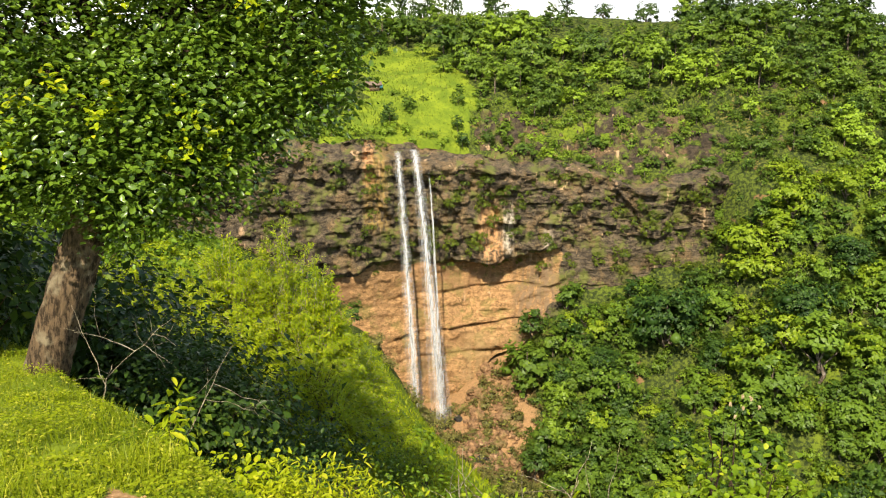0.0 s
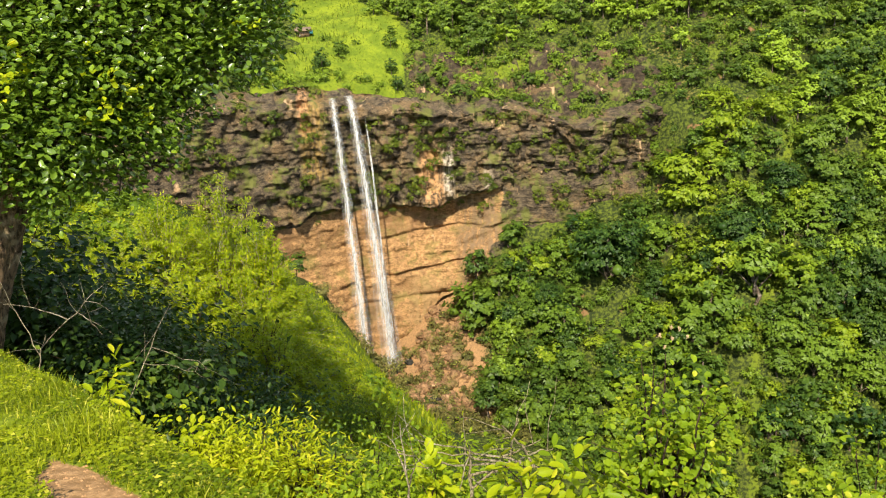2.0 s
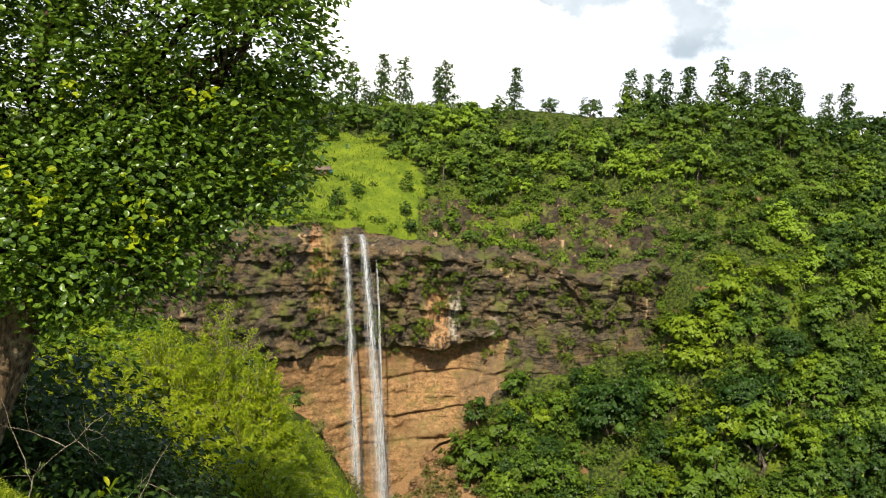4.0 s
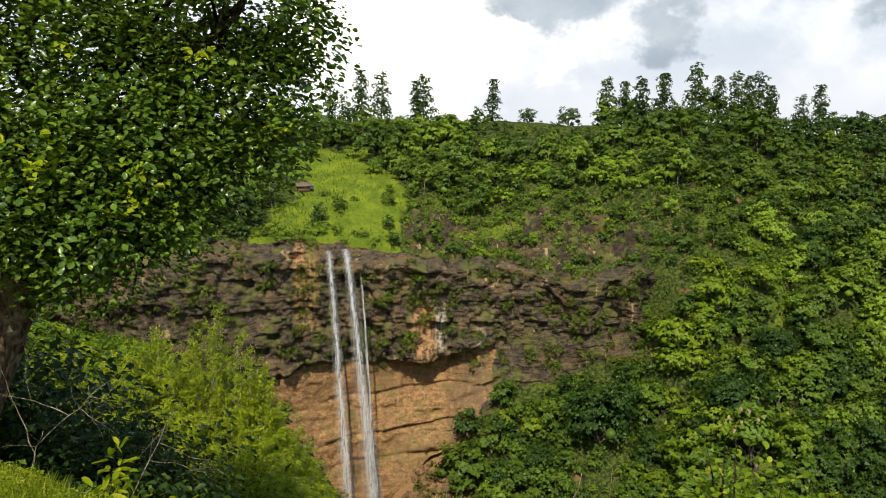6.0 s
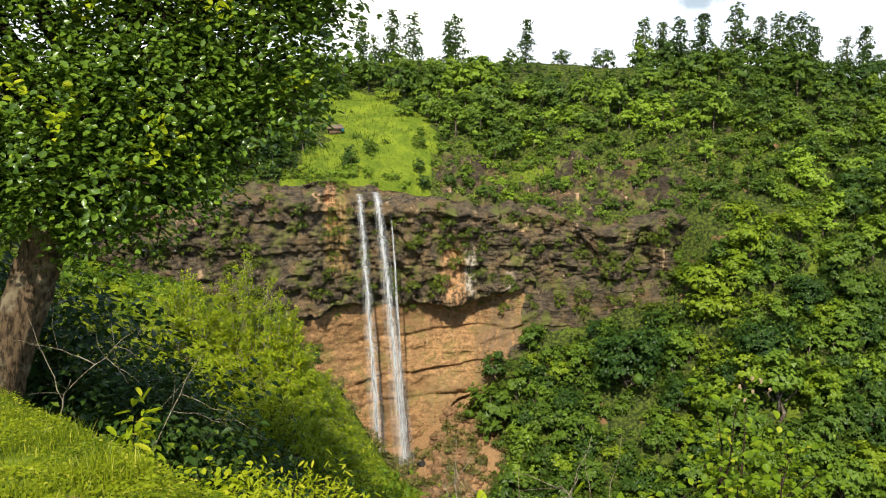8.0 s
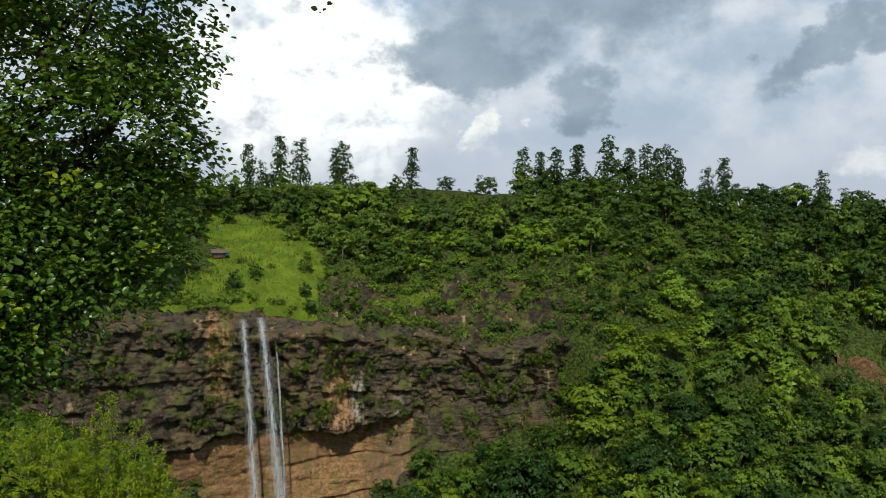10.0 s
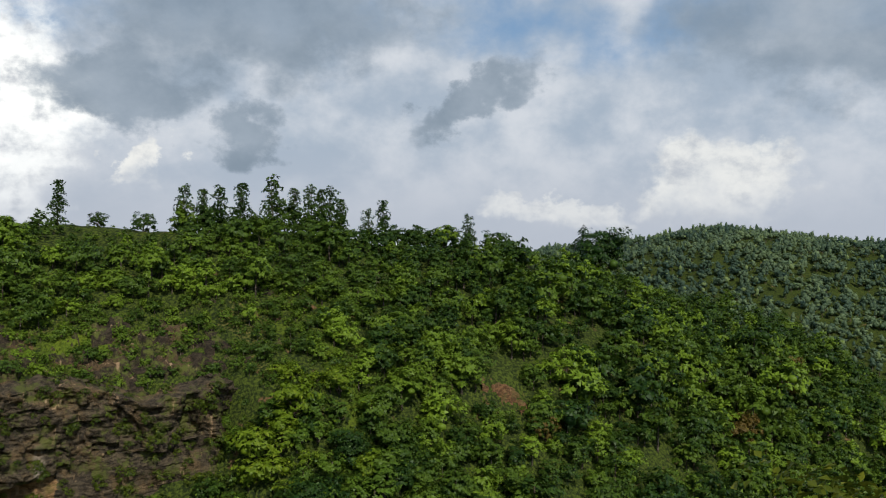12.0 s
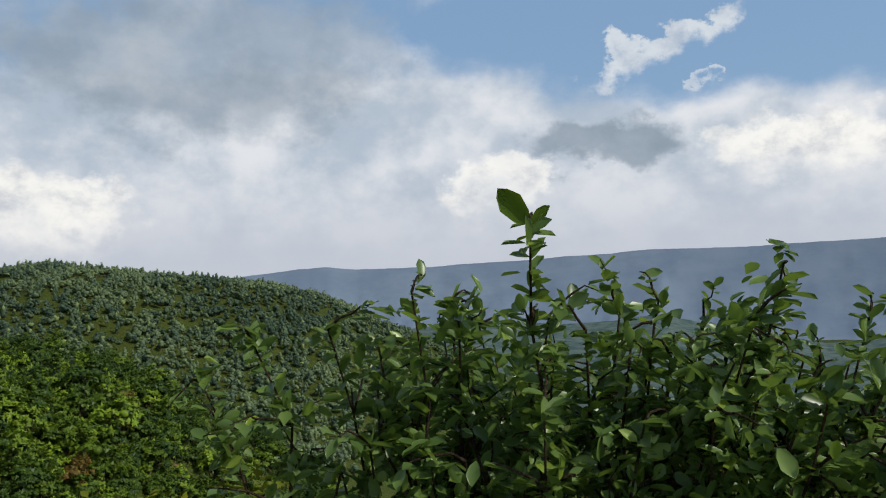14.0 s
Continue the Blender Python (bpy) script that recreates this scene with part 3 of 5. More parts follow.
CRAG = rock_material("red_brown_rock", (0.10, 0.050, 0.022), (0.30, 0.155, 0.07), (0.21, 0.11, 0.05), 0.4)
LEDGE = rock_material("dark_ledge_rock", (0.026, 0.019, 0.012), (0.080, 0.058, 0.034), (0.15, 0.095, 0.045), 1.0)
ob = new("rock_ledges", mesh_of("rock_ledges", *ledges(1, 44, 95, 110, 240, 90, 0.06), LEDGE))
tagged(ob, "dark weathered basalt ledges breaking through the slope above the cliff", "rock", kind="structure")
ob = new("crag", mesh_of("crag", *ledges(65.5, 72.5, 90, 95, 60, 40, 0.15), CRAG))
tagged(ob, "reddish brown crag among the trees", "rock", kind="structure")


# ---- woods ----
LEAF_DARK = foliage("dark_leaves", (0.014, 0.042, 0.009), (0.14, 0.225, 0.020), (0.18, 0.26, 0.02), own=0.2, through_light=0.2, tip_share=0.05)
LEAF_LIGHT = foliage("yellow_green_leaves", (0.12, 0.19, 0.012), (0.23, 0.31, 0.018), (0.30, 0.36, 0.03))
WOOD_DARK = foliage("wood_leaves", (0.016, 0.046, 0.010), (0.24, 0.35, 0.026), (0.19, 0.28, 0.025), per="tone", own=0.16, through_light=0.2, tip_share=0.03)
# Leaves of the distant hill: paler and bluer, with haze in the colour.
HAZY_LEAF = foliage("hazy_leaves", (0.055, 0.098, 0.068), (0.23, 0.30, 0.135), (0.27, 0.34, 0.12), per="tone", tip_share=0.05)
BARK = bark("grey_bark", (0.16, 0.12, 0.085), (0.26, 0.22, 0.17))


def tree_shape(width, tall, lobes, leaves, size, stem=0.25, droop=0.0, spread=1.0, heart=0.5, tufts=5, chips=False):
    """Crown and trunk of one kind of tree, standing on z = 0: boughs, and tufts of leaves round each bough."""
    made, fine = [], []
    low, high = tall * stem, tall * 0.96
    for n in range(lobes):
        q = (n + 0.5) / lobes
        a, up = n * 2.4 + rng.normal(0, 0.35), -0.35 + 1.08 * q
        ring = math.sqrt(max(0.0, 1.0 - min(1.0, abs(up)) ** 2)) * spread * rng.uniform(0.75, 1.1)
        r = width * rng.uniform(0.17, 0.27)
        mid = (low + high) / 2
        made.append((math.cos(a) * ring * width * 0.34, math.sin(a) * ring * width * 0.34, max(mid + up * (high - low) * 0.5 - r * 0.5, r * 0.5), r, 0.8))
    made.append((0, 0, (low + high) / 2, width * 0.30, 0.9 * (high - low) / width))
    for x, y, z, r, flat in made:
        for _ in range(tufts):
            d = unit(rng.normal(size=3) + (0, 0, 0.35))
            fine.append((x + d[0] * r * 0.75, y + d[1] * r * 0.75, z + d[2] * r * 0.75 * flat, r * rng.uniform(0.3, 0.52), 0.7))
    p, way, normal, s = crown_leaves(fine or made, leaves, size, shell=0.55, droop=droop)
    whole = unit((p - (0, 0, tall * (stem + 0.6) / 2)) / (width, width, tall))
    normal = unit(normal * 0.45 + whole * 0.9 + rng.normal(0, 0.15, p.shape))
    way = unit(np.cross(normal, rng.normal(size=p.shape)) + whole * 0.3 - (0, 0, droop))
    if chips:
        crown = joined([leaf_chips(p, way, normal, s, s * 0.85), hearts([(x, y, z - r * 0.2, r, flat) for x, y, z, r, flat in made[:-1:2]], 0.42)])
    else:
        crown = joined([leaf_cards(p, way, normal, s, s * 0.8), hearts([(0, 0, tall * 0.5, width * 0.40, 0.9 * tall / width)], max(heart, 0.68))])
    wood = [tube(bend((0, 0, -0.4), (0.1, 0.1, tall * 0.62), 0, 5), np.linspace(0.05, 0.025, 5) * tall * 0.6, 5)]
    for lobe in made[: max(3, lobes // 2)]:
        wood.append(tube(bend((0, 0, tall * stem * 0.7), lobe[:3], 0.2, 4), np.linspace(0.028, 0.008, 4) * tall * 0.6, 4))
    return crown, joined(wood)


SHAPES = [
    tree_shape(4.4, 4.6, 10, 860, 0.31, 0.12, chips=True), tree_shape(3.8, 4.0, 9, 760, 0.29, 0.1, chips=True), tree_shape(3.4, 5.2, 10, 800, 0.29, 0.15, 0.2, chips=True),
    tree_shape(4.2, 3.4, 9, 760, 0.30, 0.05, chips=True), tree_shape(4.8, 3.8, 9, 820, 0.31, 0.1, 0.2, chips=True), tree_shape(3.2, 4.4, 9, 720, 0.28, 0.05, 0.3, chips=True),
]
SPIKE = (np.array([(0.2, 0, 0), (-0.1, 0.17, 0), (0, 0, 3.0)]), np.array([[0, 1, 2]]))
POLE = tube([(0, 0, -0.4), (0.05, 0.05, 1.0), (0.0, 0.1, 2.6)], [0.13, 0.1, 0.05], 3)
COARSE = [(tree_shape(4.6, 4.6, 7, 600, 0.36, 0.1, tufts=4, chips=True)[0], POLE), (tree_shape(4.0, 3.8, 7, 560, 0.35, 0.1, tufts=4, chips=True)[0], POLE), (tree_shape(3.6, 5.2, 7, 560, 0.35, 0.1, tufts=4, chips=True)[0], POLE)]


def grow(name, shape, leaf, label, category, group):
    """One tree as a thing with its trunk and crown."""
    crown, wood = shape
    ob = new(name)
    part("trunk", mesh_of("trunk", *wood, BARK, smooth=True), ob)
    part("crown", mesh_of("crown", *crown, leaf), ob)
    return tagged(ob, label, category, group)


def stand(x, y, turn, size, lean=0.0, sink=0.15):
    return pose(x, y, float(height(x, y)) - sink, lean, lean * 0.6, turn) @ Matrix.Scale(size, 4)


def set_down(ob, m):
    """A copy at m, with m's scale kept."""
    made = copy_thing(ob, m)
    made.matrix_basis = m
    return made


def wood_spots(x0, x1, y0, y1, gap):
    xs, ys = np.meshgrid(np.arange(x0, x1, gap), np.arange(y0, y1, gap))
    x = (xs + rng.uniform(-0.48, 0.48, xs.shape) * gap).ravel()
    y = (ys + rng.uniform(-0.48, 0.48, ys.shape) * gap).ravel()
    return x, y


x, y = wood_spots(-45, 250, 44, 150, 2.4)
x2, y2 = wood_spots(6, 62, 48, 100, 2.7)
x, y = np.concatenate([x, x2]), np.concatenate([y, y2])
lip, ridge, dale = np.interp(x, LIP_X, LIP_Y), np.interp(x, LIP_X, RIDGE_Y), np.interp(x, VALLEY_X, VALLEY_Y)
beside = np.degrees(np.arctan2(x, y))
chance = np.where((y > dale - 2) & (y < ridge + 3), 1.0, 0.0)
face = (x > -36) & (x < 31) & (y > lip - np.where(x > 9, 2.5, 9)) & (y < lip + 3.8)
chance[face] = 0
talus = (x > -8) & (x < 10.3 + 1.8 * bumps(x, y, 4, 90) - 1.3 * ease(84, 90, y)) & (y < lip) & (y > dale - 3)
chance[talus] = 0.0
meadow = open_meadow(x, y)
chance[meadow] = np.where((y < lip + 14) & (beside < -3.5), 0.5, 0.2)[meadow]
chance[np.hypot(x + 9.0, y - 112.0) < 4.5] = 0
chance[np.hypot(x - 119.3, y - 93.3) < 3.4] = 0
chance[(np.abs(x - 69) < 3) & (np.abs(y - 91.5) < 2.5)] = 0.4
scrub = (x > -2) & (x < 46) & (y > lip - 1) & (y < lip + 13) & ~meadow
stony = scrub & (x > 3) & (x < 37) & (y < lip + 9.5 + 2.5 * bumps(x, y, 7, 89))
chance[scrub] *= 0.9
chance[stony] = 0.55
strip = (np.abs(beside - 26.4 - 1.2 * bumps(x, y, 14, 92) - 0.7 * bumps(x, y, 4, 99)) < 0.75) & (y < lip + 6)
chance[strip] = 0.16
chance[np.hypot(x - 24.0, y - 86.0) < 4.0] = 0
chance *= 1.0 - 0.30 * ease(55, 85, x)
keep = (rng.random(len(x)) < chance) & (np.hypot(x, y) < 255)
x, y, scrub, lip = x[keep], y[keep], scrub[keep], lip[keep]
below = np.clip((ridge[keep] - y - 1.5) / np.where(beside[keep] < 15.2, 12.0, 16.0), 0.0, 1.0)
size = rng.uniform(0.58, 1.12, len(x)) * np.where(rng.random(len(x)) < 0.12, 1.45, 1.0) * np.where(scrub | meadow[keep], 0.6, 1.0) * np.where(beside[keep] < 15.2, 0.18 + 0.82 * below, 0.7 + 0.3 * below) * (0.95 + 0.25 * bumps(x, y, 25, 93)) * (1.0 + 0.35 * ease(55, 85, x))
kind = rng.integers(0, len(SHAPES), len(x))
turn = rng.uniform(0, 360, len(x))
lot = rng.random(len(x)) + 0.2 * fractal(x, y, 16, 95, 2)
tone = np.where(lot < 0.5, rng.uniform(0.0, 0.12, len(x)), np.where(lot < 0.88, rng.uniform(0.15, 0.45, len(x)), rng.uniform(0.55, 1.0, len(x))))
tone = np.where(scrub | ((y > lip + 10) & (x < 60)), np.clip(tone + 0.13, 0, 1), tone)
# stands of yellow-green trees
for a, b in ((22, 113), (26, 115), (34, 108), (30, 111), (47, 96), (45, 91), (39, 93), (46, 92), (9, 123), (12, 103), (34, 87), (60, 94), (43, 92), (115, 111), (89, 102), (54, 90), (100, 100)):
    tone = np.where(np.hypot(x - a, y - b) < 3.1, rng.uniform(0.6, 1.0), tone)
single = (x > 14) & (x < 46) & (y < lip + 2)
single &= np.cumsum(single) <= 280

MODELS = [grow("tree", s, LEAF_DARK, "leafy green broadleaf tree growing on the gorge slope", "tree", "trees on the gorge slope") for s in SHAPES]
PALE = [grow("tree", s, LEAF_LIGHT, "bright yellow-green tree growing on the gorge slope", "tree", "trees on the gorge slope") for s in SHAPES]
for ob, k in zip(MODELS + PALE, range(12)):
    xx, yy = x[single][k], y[single][k]
    ob.matrix_basis = stand(xx, yy, turn[single][k], size[single][k])
for k in np.flatnonzero(single)[12:]:
    set_down((PALE if tone[k] > 0.4 else MODELS)[kind[k]], stand(x[k], y[k], turn[k], size[k]))


def woods(name, shapes, x, y, z, size, turn, kind, tone, leaf, label):
    """Many trees past counting, as one object."""
    vs, fs, slots, tones, n = [], [], [], [], 0
    for a, b, c, s, t, q, o in zip(x, y, z, size, turn, kind, tone):
        crown, wood = shapes[q]
        ca, sa = math.cos(t), math.sin(t)
        m = np.array([[ca, sa, 0], [-sa, ca, 0], [0, 0, 1]]) * s
        for slot, (v, f) in ((0, crown), (1, wood)):
            if f.shape[1] == 4:
                f = np.concatenate([f[:, :3], f[:, [0, 2, 3]]])
            vs.append(v @ m + (a, b, c))
            fs.append(f + n)
            slots.append(np.full(len(f), slot))
            tones.append(np.full(len(v), o))
            n += len(v)
    ob = new(name, mesh_of(name, np.concatenate(vs), np.concatenate(fs), [leaf, BARK], np.concatenate(slots), np.concatenate(tones)))
    return tagged(ob, label, "woodland", kind="stuff")


# low scrub on the steep rocky slope above the cliff
STUB = tube([(0, 0, -0.2), (0.02, 0, 0.3), (0.0, 0.05, 0.7)], [0.05, 0.04, 0.02], 3)
LOW = [(tree_shape(2.4, 1.6, 6, 190, 0.23, 0.05, 0.2, chips=True)[0], STUB), (tree_shape(1.9, 1.9, 6, 170, 0.22, 0.05, 0.3, chips=True)[0], STUB)]
DRY = foliage("dry_scrub_leaves", (0.055, 0.060, 0.016), (0.20, 0.18, 0.05), (0.24, 0.24, 0.05), per="tone", own=0.3, through_light=0.2)
sx, sy = wood_spots(-24, 52, 80, 118, 1.3)
sb, sl = np.degrees(np.arctan2(sx, sy)), np.interp(sx, LIP_X, LIP_Y)
ok = ((sy > sl + 2.4) | ((sx > 10.5) & (sy > sl - 12) & (sy < sl - 1.5)) | ((sx > 31) & (sy > sl - 9))) & (sy < sl + 16) & (rng.random(len(sx)) < np.where((sb > -9) & (sb < 2.2), np.where(sy < sl + 6.5, 0.6, 0.1), np.where((sx > 10.5) & (sy < sl), 0.2, np.where((sx > 3) & (sx < 37) & (sy > sl) & (sy < sl + 9), 0.62, 0.6))))
sx, sy = sx[ok], sy[ok]
woods("scrub", LOW, sx, sy, height(sx, sy) - 0.1, rng.uniform(0.45, 1.0, len(sx)), rng.uniform(0, 6.28, len(sx)), rng.integers(0, 2, len(sx)),
      np.clip(0.45 + 0.35 * fractal(sx, sy, 9, 96, 2) + rng.normal(0, 0.15, len(sx)), 0, 1), WOOD_DARK, "low green scrub on the rocky slope above the cliff")
tx, ty = rng.uniform(-7, 13, 480), rng.uniform(74, 95, 480)
ok = (ty < np.interp(tx, LIP_X, LIP_Y) - 4) & (rng.random(480) < np.where(tx > 3.5, 0.9, 0.4))
tx, ty = tx[ok], ty[ok]
woods("rubble_scrub", LOW, tx, ty, height(tx, ty) - 0.1, rng.uniform(0.35, 0.95, len(tx)), rng.uniform(0, 6.28, len(tx)), rng.integers(0, 2, len(tx)), rng.uniform(0.1, 0.9, len(tx)), DRY,
      "sparse dry olive-brown scrub on the rubble")

ux, uy = wood_spots(7, 64, 46, 97, 1.75)
ul, ud = np.interp(ux, LIP_X, LIP_Y), np.interp(ux, VALLEY_X, VALLEY_Y)
ok = (uy > ud - 3) & (uy < ul - np.where(ux < 31, 2.0, -2.0)) & (ux > 10.5 + 1.8 * bumps(ux, uy, 4, 90)) & (rng.random(len(ux)) < 0.8)
ux, uy = ux[ok], uy[ok]
woods("undergrowth", LOW, ux, uy, height(ux, uy) - 0.15, rng.uniform(0.55, 1.25, len(ux)), rng.uniform(0, 6.28, len(ux)), rng.integers(0, 2, len(ux)),
      np.clip(0.30 + 0.3 * fractal(ux, uy, 7, 100, 2) + rng.normal(0, 0.1, len(ux)), 0, 1), WOOD_DARK, "dense green undergrowth and creepers between the trees")

rest = ~single
kind = np.where(np.hypot(x, y) > 120, kind % 3 + 6, kind)
woods("woodland", [(s[0], POLE) for s in SHAPES] + COARSE, x[rest], y[rest], height(x[rest], y[rest]) - 0.15, size[rest], np.radians(turn[rest]), kind[rest], tone[rest],
      WOOD_DARK, "dense green mixed woodland covering the slopes across the gorge")

# the wooded hill beyond, its leaves tinted blue-green to stand for haze
SMALL = []
for wide, tall in ((4.0, 4.2), (3.2, 5.6), (4.8, 4.0), (3.6, 4.8), (2.4, 6.4)):
    knots = [(0, 0, tall * 0.62, wide * 0.34, 0.8 * tall / wide), (wide * 0.22, wide * 0.05, tall * 0.42, wide * 0.30, 0.9), (-wide * 0.16, -wide * 0.2, tall * 0.45, wide * 0.30, 0.9)]
    p, way, normal, s = crown_leaves(knots, 16, wide * 0.26, 0.85)
    SMALL.append((joined([hearts(knots, 1.0), leaf_chips(p, way, normal, s, s * 0.9)]), SPIKE))
b = rng.uniform(36, 80, 9300)
r = rng.uniform(330**1.5, 850**1.5, 9300) ** (1 / 1.5)
x, y = np.sin(np.radians(b)) * r, np.cos(np.radians(b)) * r
ok = (height(x, y) > -97) & (fractal(x, y, 30, 97) > -1.1)
x, y = x[ok], y[ok]
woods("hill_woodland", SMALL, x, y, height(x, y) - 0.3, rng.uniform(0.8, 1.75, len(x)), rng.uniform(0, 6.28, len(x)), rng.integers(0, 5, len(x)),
      np.clip(0.42 + 0.6 * fractal(x, y, 55, 98, 3) + rng.normal(0, 0.32, len(x)), 0, 1), HAZY_LEAF, "distant hill covered with forest, blue haze painted into its green")

# tall thin trees along the ridge: bearing and height
def spire_shape(width, tall, tiers, leaves, size):
    """A slender tree with ragged boughs all the way up its stem."""
    made, wood = [], [tube(bend((0, 0, -0.4), (0.1, 0.05, tall * 0.95), 0, 7, 0.015), np.linspace(0.11, 0.02, 7), 5)]
    for n in range(tiers):
        q = 0.06 + 0.9 * (n + rng.random()) / tiers
        out = width * 0.42 * (1.05 - q) ** 0.5 * rng.uniform(0.35, 1.15)
        a = n * 2.4 + rng.normal(0, 0.4)
        r = width * rng.uniform(0.14, 0.26) * (1.1 - 0.35 * q)
        end = (math.cos(a) * out, math.sin(a) * out, q * tall)
        made.append((*end, r, 0.8))
        wood.append(tube(bend((0, 0, q * tall * 0.93), end, 0, 4), np.linspace(0.035, 0.012, 4), 4))
    p, way, normal, s = crown_leaves(made, leaves, size, shell=0.35, droop=0.35)
    return leaf_cards(p, way, normal, s, s * 0.7), joined(wood)


TALL = spire_shape(2.9, 7.0, 30, 1000, 0.36)
TALL2 = spire_shape(3.4, 7.0, 26, 1000, 0.38)
ROUND = tree_shape(4.4, 4.2, 12, 1500, 0.26, 0.0, chips=True)
RIDGE_TREES = [(-2.7, 7), (-1.8, 4), (-0.6, 7.5), (0.7, 7), (3.0, 6.2), (3.5, 7), (8.2, 6), (15.6, 6.5), (16.8, 6), (17.9, 7), (19.2, 7.5), (21.3, 8.3), (22.6, 6.3),
               (23.8, 7), (24.5, 6.6), (25.2, 7.3), (25.9, 6), (27.6, 5), (28.6, 7), (34.3, 5)]
RIDGE_BUSHES = [(10.5, 2.7), (13.2, 3.5), (17.2, 5.0), (20.2, 3.6), (29.6, 4), (30.8, 4.5), (32, 4), (33, 4.4), (36.2, 5.4), (37.0, 4.4), (5.5, 1.6), (-1.2, 3.2)]


def on_ridge(b, back=1.0):
    y = 125.0
    for _ in range(20):
        y = float(np.interp(y * math.tan(radians(b)), LIP_X, RIDGE_Y)) + back
    return y * math.tan(radians(b)), y


LEAF_RIDGE = foliage("ridge_leaves", (0.018, 0.044, 0.008), (0.075, 0.13, 0.016), (0.10, 0.16, 0.02), own=0.6, through_light=0.2)
tall = [grow("ridge_tree", s, LEAF_RIDGE, "tall thin tree with lopped branches on the ridge", "tree", "trees on the ridge") for s in (TALL, TALL2)]
bushy = grow("ridge_bush", ROUND, LEAF_RIDGE, "rounded dark green bushy tree on the ridge", "tree", "bushy trees on the ridge")
for n, (b, h) in enumerate(RIDGE_TREES):
    x, y = on_ridge(b)
    m = stand(x, y, n * 77.0, (h + 0.9) / 7.0, rng.uniform(-3, 3))
    if n < 2:
        tall[n].matrix_basis = m
    else:
        set_down(tall[n % 2], m)
for n, (b, h) in enumerate(RIDGE_BUSHES):
    x, y = on_ridge(b)
    m = stand(x, y, n * 50.0, h / 4.0)
    if n == 0:
        bushy.matrix_basis = m
    else:
        set_down(bushy, m)
LEAF_DEEP = foliage("deep_leaves", (0.014, 0.040, 0.008), (0.055, 0.105, 0.014), (0.08, 0.14, 0.02), own=0.8, through_light=0.15)
lone = grow("hill_tree", tree_shape(7.4, 7.6, 20, 4200, 0.30, 0.06, 0.1, 1.0, 0.6, 7, chips=True), LEAF_DEEP, "broad dark tree standing out on the spur", "tree", "trees on the spur")
lone.matrix_basis = stand(124, 132, 0, 1.75)

# large trees on the slope
for n, (a, b, q) in enumerate(((24.2, 87.0, 1.2), (36.5, 83, 0.8), (17.5, 86.5, 0.55), (29.5, 84, 0.6), (43, 86, 0.7), (12.8, 86.5, 0.5))):
    set_down(lone, stand(a, b, n * 63.0, q, sink=0.4))

# a few trees with browning leaves
BROWN = foliage("browning_leaves", (0.12, 0.085, 0.020), (0.26, 0.17, 0.040), (0.30, 0.24, 0.04), own=0.6)
rusty = grow("tree", SHAPES[0], BROWN, "tree with browning olive leaves among green woodland", "tree", "browning trees")
for n, (a, b, q) in enumerate(((138.8, 98.6, 1.25), (148.2, 104.0, 1.2), (117.5, 91.0, 1.3), (122.5, 94.0, 1.0), (72.0, 87.0, 0.9))):
    m = stand(a, b, n * 71.0, q)
    if n == 0:
        rusty.matrix_basis = m
    else:
        set_down(rusty, m)


# ---- water, rocks, hut and far hills ----
def water_material(name, share):
    k = Kit(name)
    w = k.where()
    streak = k.noise(k.scaled(w, (7.0, 7.0, 0.55)), 1.0, 5, 0.7)
    body = k.node("ShaderNodeBsdfPrincipled", Roughness=0.35)
    body.inputs["Base Color"].default_value = (0.86, 0.86, 0.84, 1)
    clear = k.node("ShaderNodeBsdfTransparent")
    both = k.node("ShaderNodeMixShader")
    k.put(both.inputs[0], k.math("MULTIPLY", k.ramp(streak, 0.36, 0.62), share))
    k.nt.links.new(clear.outputs[0], both.inputs[1])
    k.nt.links.new(body.outputs[0], both.inputs[2])
    return k.finish(both.outputs[0])


WATER, VEIL, MIST = water_material("falling_water", 0.42), water_material("thin_water", 0.3), water_material("spray", 0.13)


def fall_line(a, b, throw, t):
    """Water that leaves the lip at a, arcs out and lands at b."""
    a, b = np.asarray(a, float), np.asarray(b, float)
    q = np.sqrt(np.clip(t, 0, 1))
    p = a + (b - a) * np.stack([0.35 * q + 0.65 * t, q * 0.8 + t * 0.2, t], -1)
    return p + np.stack([0 * t, -throw * np.sin(np.pi * q) * 0.3, 0 * t], -1)


def strand(a, b, throw, wide, count):
    """Many thin broken threads of water round one line."""
    out = []
    for _ in range(count):
        t0 = rng.random() ** 1.3 * 0.9
        t = np.linspace(t0, min(1.0, t0 + rng.uniform(0.10, 0.35)), 9)
        off = rng.normal(0, 1, 3) * wide * (0.35 + 0.65 * t0)
        line = fall_line(a, b, throw, t) + off * (0.6 + 0.4 * t[:, None]) + rng.normal(0, 0.02, (9, 3))
        out.append(tube(line, np.sin(np.linspace(0.15, 3.0, 9)) * rng.uniform(0.015, 0.055), 4))
    return joined(out)


def sheet(a, b, throw, wide):
    """A thin half-round veil round one line."""
    t, u = np.meshgrid(np.linspace(0, 1, 70), np.linspace(-1, 1, 9), indexing="ij")
    line = fall_line(a, b, throw, t[:, 0])
    w = wide * (0.55 + 0.75 * t)
    p = line[:, None] + np.stack([u * w, -0.5 * w * (1 - u * u), 0 * u], -1)
    p[..., 0] += 0.06 * bumps(t * 40, u * 3, 1.0, 12)
    i, j = np.arange(69)[:, None] * 9, np.arange(8)[None]
    return p.reshape(-1, 3), np.stack([i + j, i + j + 1, i + 10 + j, i + 9 + j], -1).reshape(-1, 4)


